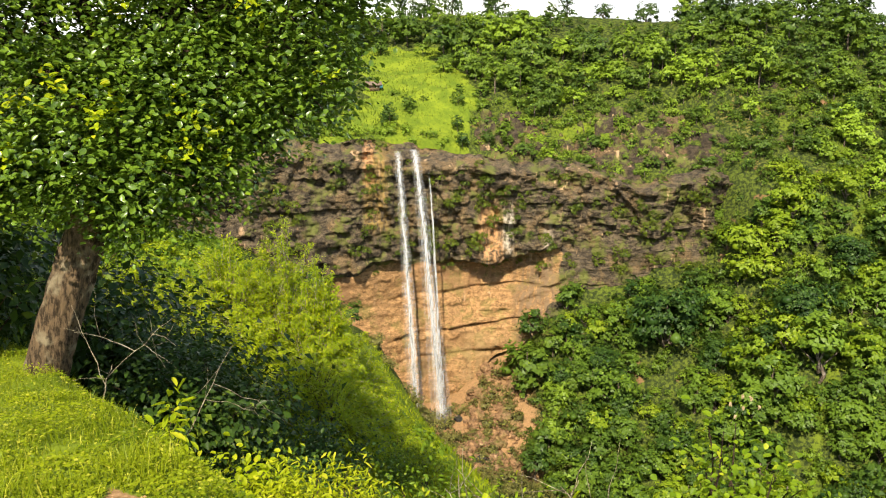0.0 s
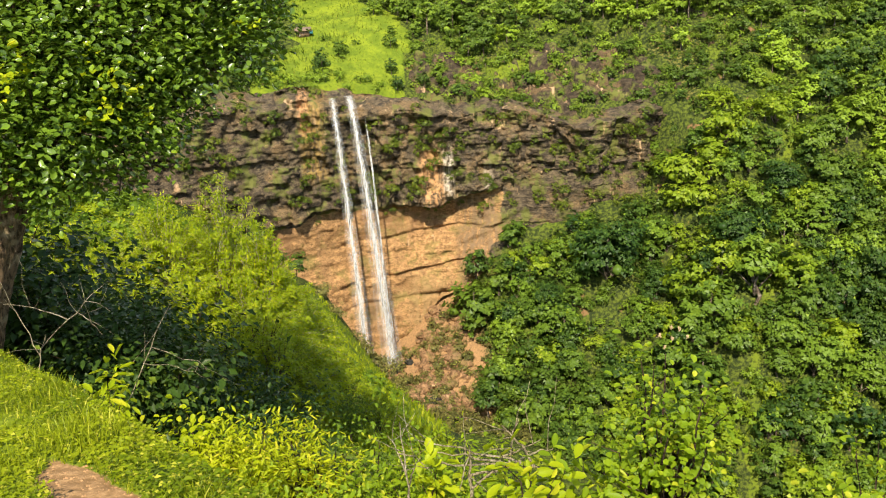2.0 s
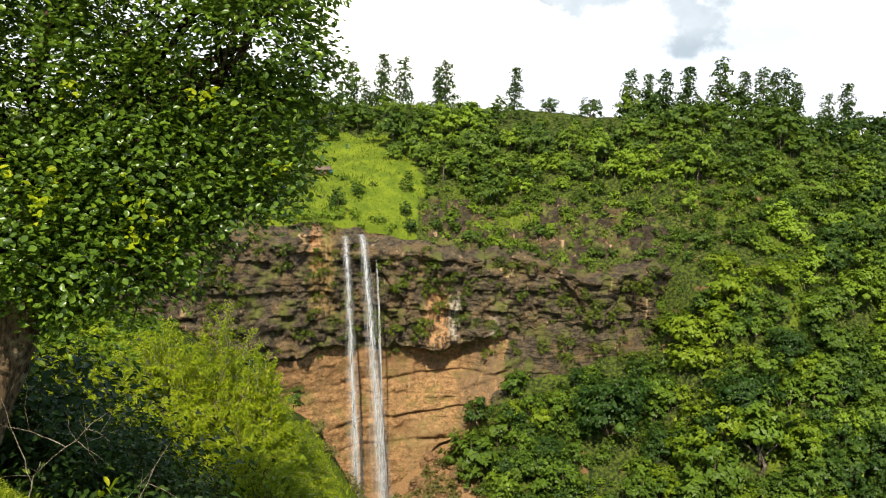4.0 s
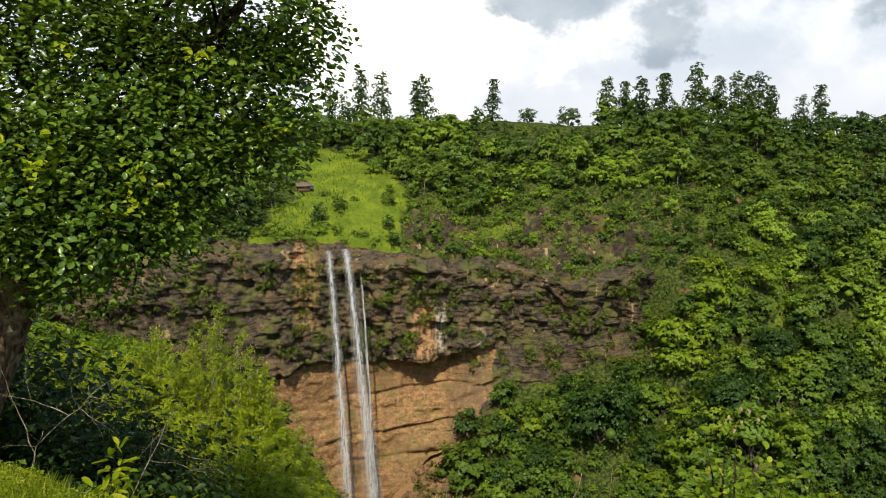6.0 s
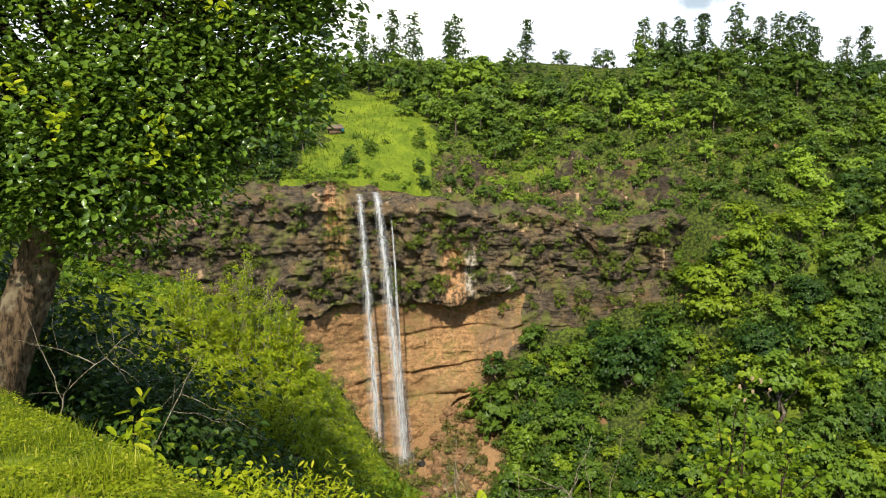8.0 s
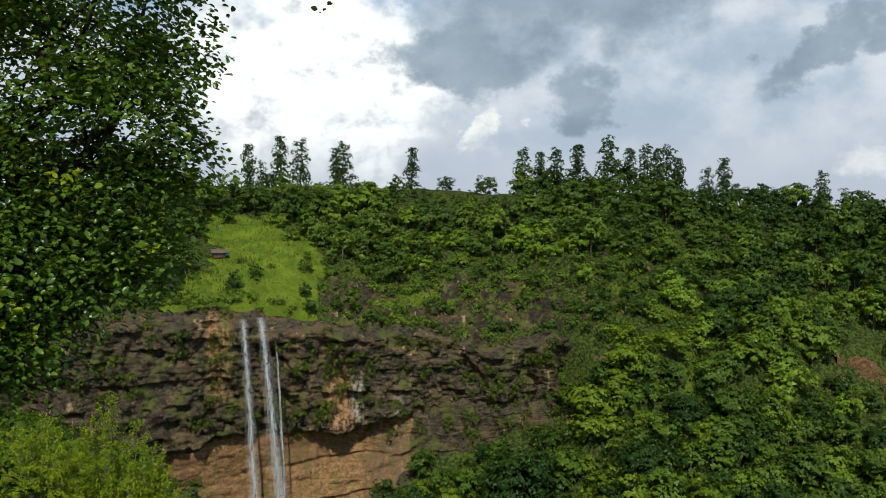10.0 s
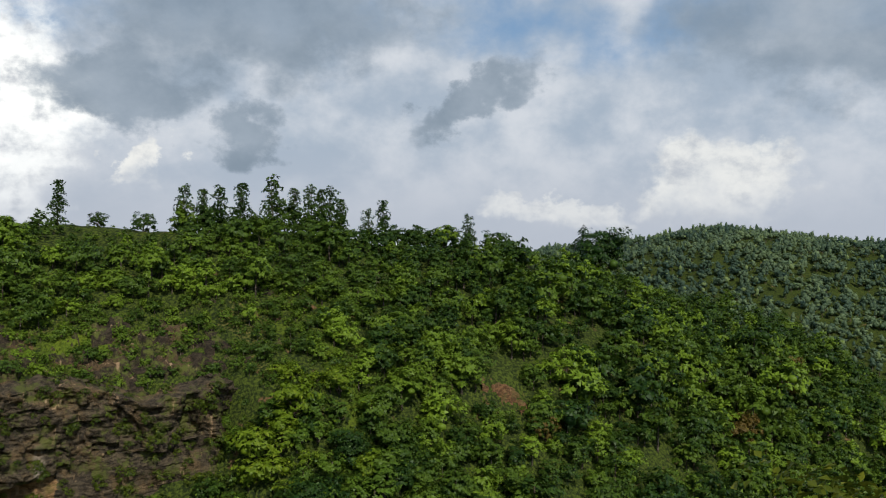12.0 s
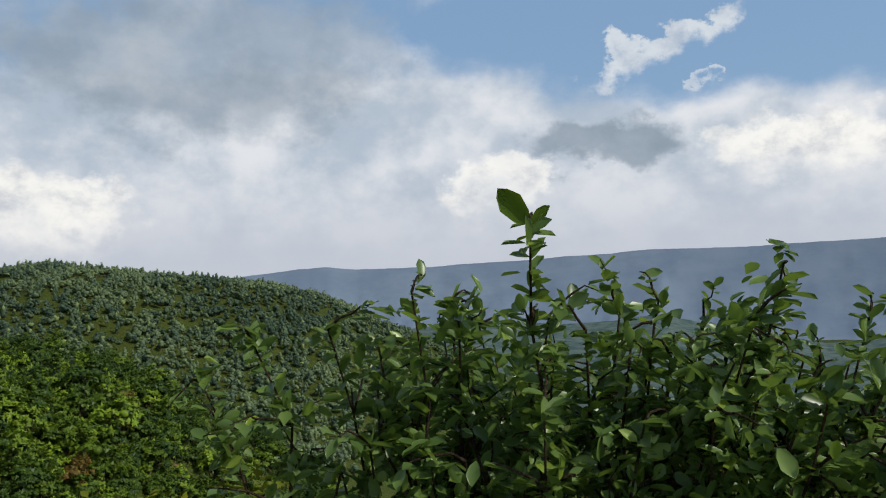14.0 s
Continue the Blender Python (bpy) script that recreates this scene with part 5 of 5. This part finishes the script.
rim_b, rim_e = [-20, -15, -10.8, -9.1, -7.4, -5.5, -4.7, -1.7, 0.6, 2.1, 5], [-6.5, -9.5, -11.7, -13.6, -16.7, -20.3, -22.1, -24, -25.6, -27.6, -30]


def room(a, c, tall, wide):
    """The largest size at which a shrub here still leaves the view over the brink open."""
    r = math.hypot(a, c)
    best, lift = 9.0, rng.uniform(-1.1, 0.4) - (0.5 if a > -0.06 * c else 0.0)
    for side in (-0.4, 0.0, 0.4):
        bb = math.degrees(math.atan2(a, c) + side * wide / r)
        best = min(best, (r * math.tan(radians(float(np.interp(bb, rim_b, rim_e)) + lift)) - float(height(a, c))) / (tall * (1.0 if side == 0 else 0.8)))
    return best


low_enough = np.degrees(np.arctan2(height(x, y) + 1.7, np.hypot(x, y))) < shown
keep &= low_enough
used = set()
for a, c, bb in zip(x[keep], y[keep], b[keep]):
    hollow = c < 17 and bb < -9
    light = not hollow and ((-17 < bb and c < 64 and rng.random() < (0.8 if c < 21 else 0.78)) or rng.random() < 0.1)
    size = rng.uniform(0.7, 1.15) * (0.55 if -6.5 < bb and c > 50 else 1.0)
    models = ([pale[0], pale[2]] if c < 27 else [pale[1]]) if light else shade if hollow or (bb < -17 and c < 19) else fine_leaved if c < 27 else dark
    k = int(rng.integers(len(models)))
    size = min(size, room(a, c, 3.3 if models is not dark else 2.5, 3.0))
    if size < 0.3:
        continue
    m = stand(a, c, rng.uniform(0, 360), size, rng.uniform(-6, 6))
    if models[k].name in used:
        set_down(models[k], m)
    else:
        used.add(models[k].name)
        models[k].matrix_basis = m
x, y = wood_spots(-18, 3, 18, 64, 1.75)
b = np.degrees(np.arctan2(x, y))
keep = (b > -17) & (b < 2.0) & (rng.random(len(x)) < 0.8)
for a, c, bb in zip(x[keep], y[keep], b[keep]):
    size = min(rng.uniform(0.5, 1.0), room(a, c, 2.6, 2.4))
    if size > 0.22:
        m = stand(a, c, rng.uniform(0, 360), size, rng.uniform(-6, 6))
        set_down((pale[1] if c > 30 else pale[2]) if rng.random() < 0.52 else dark[int(rng.integers(3))] if c > 27 else fine_leaved[int(rng.integers(2))], m)

PALE_STEM = bark("pale_stem", (0.42, 0.36, 0.24), (0.55, 0.48, 0.34), 20.0)
for a, c, wide, top in ((-6.7, 25.0, 6.2, -12.2), (-3.9, 22.5, 4.2, -17.6), (-9.3, 24.0, 4.6, -12.6), (-5.3, 21.0, 4.0, -17.2), (-3.6, 27.0, 4.4, -17.6), (-2.6, 20.0, 3.2, -22.2), (-7.6, 21.5, 4.0, -16.2), (-4.8, 25.0, 4.6, -11.2), (-3.7, 24.0, 3.0, -13.6)):
    x0, y0, z0 = on_ground(a, c)
    tall = math.hypot(a, c) * math.tan(radians(top)) - z0
    shrub("feathery_shrub", plume(wide, tall, int(52 * wide), 84, 0.095), PLUME, "great feathery yellow-green shrub with pale forked stems", "feathery shrubs below the bank", pose(x0, y0, z0), stalk=PALE_STEM)

# The hollow under the tree, filled with the shade-coloured shrubs.
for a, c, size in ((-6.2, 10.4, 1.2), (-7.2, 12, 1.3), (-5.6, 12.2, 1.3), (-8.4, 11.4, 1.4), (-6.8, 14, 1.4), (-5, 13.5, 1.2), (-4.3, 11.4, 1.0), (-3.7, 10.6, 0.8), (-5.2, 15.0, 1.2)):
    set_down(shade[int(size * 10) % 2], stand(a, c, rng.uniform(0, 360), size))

for model in dark + pale + shade + fine_leaved:
    if model.name not in used:
        for ob in (*model.children, model):
            bpy.data.objects.remove(ob)


def bare(name, base, tips, thick, label, group, mat=None):
    """A leafless branching plant; each tip forks from a point on the way to the one before."""
    base = np.asarray(base, float)
    ob = new(name)
    ob.location = base
    wood, line = [], None
    for n, tip in enumerate(tips):
        start = np.zeros(3) if line is None else line[3 + n % 3]
        new_line = bend(start, np.asarray(tip, float), 0.03, 9, 0.02)
        r = thick * (1.0 if line is None else 0.55)
        wood.append(tube(new_line, np.linspace(r, r * 0.3, 9), 5))
        for _ in range(2):
            s = new_line[rng.integers(4, 8)]
            wood.append(tube(bend(s, s + rng.normal(0, 0.16, 3) + (0, 0, 0.1), 0.01, 4, 0.04), np.linspace(r * 0.35, r * 0.12, 4), 4))
        line = new_line if line is None or n == 2 else line
    for n in range(0, len(wood), 3):
        part("branch", mesh_of("branch", *joined(wood[n : n + 3]), mat or TWIG, smooth=True), ob)
    return tagged(ob, label, "dead branch", group)


bare("dead_branch", on_ground(-3.0, 6.85, -0.05), [(0.12, 0.05, 0.42), (-0.25, 0.2, 0.92), (0.62, 0.3, 0.78), (-0.2, 0.1, 0.7), (0.5, 0.3, 0.28), (0.6, 0.3, 0.5)], 0.009, "bare grey forked branch beside the tree", "dead branches")
bare("dead_branch", on_ground(-2.1, 5.95, -0.05), [(0.42, 0.45, 0.82), (0.7, 0.25, 0.25), (0.9, 0.3, 0.16)], 0.006, "thin bare branch leaning out of the thicket", "dead branches")
bare("dead_branch", on_ground(0.46, 4.25, -0.1), [(0.0, 0.0, 0.62), (0.42, 0.05, 0.60), (0.58, 0.0, 0.42), (0.3, 0.1, 0.72), (-0.22, 0.0, 0.6), (0.2, 0.1, 0.68), (0.5, 0.1, 0.5), (-0.4, 0.0, 0.5), (-0.3, 0.05, 0.66)], 0.016, "dry pale broken bush at the edge of the bank", "dead branches")
bare("dead_branch", on_ground(0.12, 3.8, -0.1), [(-0.05, 0.05, 0.78), (0.05, 0.0, 0.6), (-0.12, 0.1, 0.68), (0.1, 0.0, 0.5)], 0.009, "dry upright stalks at the edge of the bank", "dead branches")


def leafy(name, x, y, top, width, stems, leaves, size, wide, leaf, label, group):
    """A leafy plant that stands on the ground and reaches up to the height top."""
    x0, y0, z0 = on_ground(x, y)
    return shrub(name, shrub_shape(width, top - z0, stems, leaves, size, wide), leaf, label, group, pose(x0, y0, z0))


shrub_top = leafy("broadleaf_shrub", 1.5, 3.95, -1.72, 0.8, 34, 1150, 0.043, 0.82, WEED, "tall shrub with round lime-green leaves and withered tips", "broadleaf shrubs")
leafy("broadleaf_shrub", 2.68, 3.9, -2.18, 0.62, 16, 440, 0.05, 0.75, WEED, "low shrub with lime-green leaves at the edge of the bank", "broadleaf shrubs")
leafy("broadleaf_shrub", 1.02, 3.85, -2.38, 0.7, 14, 320, 0.075, 0.45, WEED, "leafy green weed with long drooping leaves", "broadleaf shrubs")
leafy("broadleaf_shrub", 0.72, 3.75, -2.05, 0.5, 8, 100, 0.09, 0.5, LIME, "slender yellow-green weed above dry twigs", "broadleaf shrubs")
leafy("broadleaf_shrub", 0.22, 4.2, -2.3, 0.35, 5, 60, 0.085, 0.5, LIME, "slender yellow-green weed beside dry stalks", "broadleaf shrubs")
leafy("broadleaf_shrub", -2.05, 5.75, -2.5, 0.7, 7, 70, 0.11, 0.4, LIME, "small plant with long bright leaves on the bank", "broadleaf shrubs")
leafy("broadleaf_shrub", -1.45, 5.9, -2.85, 0.75, 12, 300, 0.055, 0.75, LIME, "low plant with rounded green leaves at the bank edge", "broadleaf shrubs")
for a, c, q in ((-1.0, 5.3, 0.50), (-0.75, 5.5, 0.49), (-1.2, 5.5, 0.505), (-0.5, 5.4, 0.52), (-0.95, 4.9, 0.56)):
    leafy("weed_clump", a, c, -q * math.hypot(a, c), 0.62, 18, 760, 0.058, 0.28, BRIGHT, "dense clump of narrow yellow-green leaves on the bank", "weed clumps")
for a, c, q in ((-0.3, 4.6, 0.61), (0.1, 4.9, 0.60), (-0.7, 4.6, 0.60), (-1.35, 5.95, 0.51), (0.35, 4.5, 0.61)):
    leafy("weed_clump", a, c, -q * math.hypot(a, c), 0.7, 14, 520, 0.05, 0.5, WEED, "low leafy green weeds on the bank", "weed clumps")
for a, c, q in ((-0.1, 6.2, 0.55), (0.3, 6.6, 0.545), (-0.4, 6.6, 0.53), (0.6, 5.6, 0.59)):
    leafy("shrub", a, c, -q * math.hypot(a, c), 1.1, 16, 1100, 0.055, 0.5, WEED if a > 0.2 else NEAR_MID, "leafy green undergrowth at the edge of the bank", "shrubs below the bank")

# withered seed heads on top of the tall shrub
k = Kit("withered")
WITHERED = k.solid(k.mix(k.noise(k.where(), 30, 4), (0.20, 0.13, 0.06), (0.42, 0.32, 0.18)), 0.8)
for n, off in enumerate(((0.0, 0.0, 0.06), (0.05, 0.02, 0.04), (-0.06, 0.0, 0.02), (0.09, 0.0, 0.0), (0.02, 0.03, -0.02), (-0.03, 0.0, -0.05))):
    me = stone(n + 51, 1.1, 1.0)
    me.transform(Matrix.Translation(Vector((0.02, 0.05, -1.80 - on_ground(1.5, 3.95)[2])) + Vector(off)) @ Matrix.Diagonal((0.013, 0.013, 0.022, 1)))
    me.materials.append(WITHERED)
    part("seed_head", me, shrub_top, "withered cream seed head")


def near_bush():
    """The dark shrub close to the viewer: stems from one foot, glossy oval leaves in rosettes at the twig ends."""
    foot = np.array(on_ground(2.55, 0.0, -0.1))
    ob = new("glossy_bush")
    tagged(ob, "dark glossy-leaved bush with thin brown twigs beside the viewer", "bush")
    ob.location = foot
    tops = [(1.97, -0.10, 0.48), (2.07, -0.56, 0.40), (1.95, 0.13, 0.36), (1.95, 0.47, 0.27), (2.08, 0.66, 0.17), (2.2, 0.55, 0.1), (2.15, 0.10, 0.34), (2.2, -0.25, 0.30), (2.3, -0.42, 0.26), (2.2, -0.75, 0.16), (2.35, -0.98, 0.10),
            (2.0, 0.22, 0.20), (2.1, -0.12, 0.22), (2.45, -0.6, 0.22), (1.95, -0.3, 0.12), (1.9, 0.02, 0.05), (2.0, -0.55, 0.05), (2.3, 0.3, 0.2), (1.85, -0.85, 0.0), (2.0, 0.3, 0.0), (1.95, 0.2, 0.26), (2.0, 0.05, 0.3), (2.1, -0.35, 0.22), (2.15, -0.5, 0.12), (1.95, -0.12, 0.14), (2.0, 0.12, 0.08), (2.1, -0.7, 0.02), (2.3, -1.1, 0.0),
            (1.85, -0.4, -0.08), (1.85, 0.1, -0.1), (1.8, -0.15, -0.12), (1.9, -0.65, -0.12), (1.85, 0.3, -0.14), (2.05, -0.95, -0.1)]
    for _ in range(135):
        x, y = rng.uniform(1.9, 2.6), rng.uniform(-1.35, 0.42)
        tops.append((x, y, rng.uniform(-0.14, 0.33) - 0.16 * max(0.0, -0.55 - y) - 0.25 * max(0.0, y - 0.2)))
    wood, spots, facing = [], [], []
    for n, top in enumerate(tops):
        top = np.array(top) - foot
        line = bend((rng.normal(0, 0.04), rng.normal(0, 0.04), 0), top, 0.10, 13, 0.025)
        r = 0.011 if n < 9 else 0.008
        wood.append(tube(line, np.linspace(r, 0.0022, 13), 6))
        for q in range(6, 13):
            for _ in range(3 if q < 12 else 1):
                s = line[q]
                end = s + unit(rng.normal(size=3) + (0, 0, 0.3)) * rng.uniform(0.10, 0.36) * (1.15 - q / 16)
                if n == 0 and q > 8:
                    end = s + (end - s) * 0.3
                wood.append(tube(bend(s, end, 0.015, 5, 0.05), np.linspace(0.0035, 0.0012, 5), 4))
                spots.append(end)
                facing.append(unit(end - s))
        spots.append(line[-1])
        facing.append(unit(line[-1] - line[-2]))
    part("branchwork", mesh_of("branchwork", *joined(wood), STALK, smooth=True), ob)
    spots, facing = np.array(spots), np.array(facing)
    per = 15
    n = len(spots) * per
    out = np.repeat(facing, per, 0)
    way = unit(out * (0.7, 0.7, 0.45) + rng.normal(0, 0.7, (n, 3)) * (1, 1, 0.6) - (0, 0, 0.05))
    normal = unit(rng.normal(0, 0.45, (n, 3)) + (0, 0, 1.0))
    s = rng.uniform(0.024, 0.058, n)
    roots = np.repeat(spots, per, 0) - out * rng.uniform(0, 0.16, (n, 1))
    v, f = leaf_cards(roots, way, normal, s, s * rng.uniform(0.46, 0.6, n), 0.14, True)
    part("leaves", mesh_of("leaves", v, f, BUSH_LEAF), ob)
    tip = np.array(tops[0]) - foot
    v, f = leaf_cards(np.array([tip, tip, tip - (0, 0, 0.02)]), np.array([(-0.1, 0.5, 0.62), (0.1, -0.45, 0.5), (0.0, 0.5, -0.1)]), np.array([(-1.0, 0.1, 0.2), (-1.0, 0.2, 0.4), (-0.5, 0, 1.0)]), np.array([0.095, 0.055, 0.03]), np.array([0.05, 0.026, 0.016]), 0.12, True)
    part("tip_leaves", mesh_of("tip_leaves", v, f, NEAR_MID), ob, "bright young leaves at the top")


near_bush()

# a broad olive-green tree on the slope below
olive = grow("slope_tree", tree_shape(7.5, 12.0, 16, 2600, 0.24, 0.35, 0.0, 1.0, 0.4, 8), OLIVE, "broad olive-green tree rising from the slope below", "tree", "trees on the slope below")
olive.matrix_basis = pose(28.2, 15.2, float(height(28.2, 15.2)) - 0.2) @ Matrix.Scale(max(0.4, (-4.9 - float(height(28.2, 15.2))) / 11.6), 4)


def blades(x, y, tall, wide, tone, lean=0.35):
    n = len(x)
    p = np.stack([x, y, height(x, y) - 0.01], -1)
    tip = rng.normal(0, lean, (n, 2)) * tall[:, None]
    a = rng.random(n) * 6.283
    s = np.stack([np.cos(a), np.sin(a), 0 * a], -1) * wide[:, None] / 2
    mid = p + np.concatenate([tip * 0.35, (tall * 0.6)[:, None]], 1)
    end = p + np.concatenate([tip, tall[:, None]], 1)
    v = np.stack([p - s, p + s, mid + s * 0.8, mid - s * 0.8, end], 1).reshape(-1, 3)
    i = np.arange(n)[:, None] * 5
    return v, np.concatenate([i + [[0, 1, 2]], i + [[0, 2, 3]], i + [[3, 2, 4]]]), np.repeat(tone, 5)


def meadow_patch(name, x, y, tall, wide, label, leaf=GRASS, patch=1.6):
    tone = np.clip(0.5 + 0.45 * fractal(x, y, patch, 301, 3) + rng.normal(0, 0.15, len(x)), 0, 1)
    v, f, t = blades(x, y, tall, wide, tone)
    return tagged(new(name, mesh_of(name, v, f, leaf, tone=t)), label, "grass", kind="stuff")


n = 85000
r, b = 2.6 + 11.5 * rng.random(n) ** 1.25, np.radians(rng.uniform(-42, 14, n))
x, y = np.sin(b) * r, np.cos(b) * r
past = ((x - 0.5) * 7 + (y - 2.5) * 4.9) / 8.54 + 0.4
ok = (past < 0.38 + 0.25 * bumps(x, y, 0.5, 311)) & (soil_share(x, y) < 0.4 + 0.3 * rng.random(n))
x, y = x[ok], y[ok]
meadow_patch("bank_grass", x, y, rng.uniform(0.03, 0.12, len(x)) * (1 + 0.7 * fractal(x, y, 0.6, 303, 2)), rng.uniform(0.004, 0.010, len(x)), "thick bright green grass on the bank")
# small broad-leaved herbs among the grass
n = 95000
r, b = 3.2 + 9.5 * rng.random(n) ** 1.2, np.radians(rng.uniform(-42, 12, n))
x, y = np.sin(b) * r, np.cos(b) * r
past = ((x - 0.5) * 7 + (y - 2.5) * 4.9) / 8.54 + 0.4
ok = (past < 0.38 + 0.25 * bumps(x, y, 0.5, 311)) & (soil_share(x, y) < 0.5) & (fractal(x, y, 0.45, 313, 2) > -0.6)
x, y = x[ok], y[ok]
p = np.stack([x, y, height(x, y) + rng.uniform(0.02, 0.10, len(x)) * (1.0 + 0.8 * fractal(x, y, 0.5, 309, 2))], -1)
a = rng.random(len(x)) * 6.283
s = rng.uniform(0.012, 0.042, len(x))
v, f = leaf_cards(p, np.stack([np.cos(a), np.sin(a), 0.25 + 0 * a], -1), rng.normal(0, 0.3, (len(x), 3)) + (0, 0, 1), s, s * 0.65)
tagged(new("herbs", mesh_of("herbs", v, f, GRASS, tone=np.repeat(np.clip(0.5 + 0.8 * fractal(x, y, 0.7, 307, 3) + rng.normal(0, 0.2, len(x)), 0, 1), 4))), "small broad-leaved herbs among the grass", "herbs", kind="stuff")
# tufts on the open slopes
b, r = np.radians(rng.uniform(-17, 4, 9000)), rng.uniform(16, 80, 9000)
x, y = np.sin(b) * r, np.cos(b) * r
meadow_patch("slope_grass", x, y, rng.uniform(0.15, 0.5, 9000), rng.uniform(0.05, 0.14, 9000), "bright yellow-green grass on the brink of the gorge")
x, y = rng.uniform(-26, 50, 30000), rng.uniform(92, 140, 30000)
ok = (grass_share(x, y) > 0.2) & (y > np.interp(x, LIP_X, LIP_Y) + 3.6)
x, y = x[ok], y[ok]
meadow_patch("hill_grass", x, y, rng.uniform(0.10, 0.36, len(x)) * (1 + 0.6 * fractal(x, y, 4, 315, 2)), rng.uniform(0.06, 0.14, len(x)), "bright green meadow grass above the cliff", MEADOW, 8.0)

# crumbs of earth where the viewer stands
k = Kit("earth_crumbs")
CRUMB = k.solid(k.mix(k.noise(k.where(), 25, 4), (0.24, 0.125, 0.055), (0.48, 0.28, 0.13)), 0.95)
x, y = rng.uniform(-3.6, -0.6, 4200), rng.uniform(2.2, 4.4, 4200)
ok = soil_share(x, y) > 0.3
x, y = x[ok], y[ok]
c = np.stack([x, y, height(x, y)], -1)[:, None]
s = (0.003 + 0.011 * rng.random(len(x)) ** 3)[:, None, None]
o = np.array([(1, 0, 0), (0, 1, 0), (-1, 0, 0), (0, -1, 0), (0, 0, 0.9)]) * rng.uniform(0.7, 1.3, (len(x), 5, 1))
i = np.arange(len(x))[:, None] * 5
tagged(new("earth_crumbs", mesh_of("earth_crumbs", (c + o * s).reshape(-1, 3), np.concatenate([i + [t] for t in ([0, 1, 4], [1, 2, 4], [2, 3, 4], [3, 0, 4])]), CRUMB)), "loose crumbs of orange-brown earth", "earth", kind="stuff")
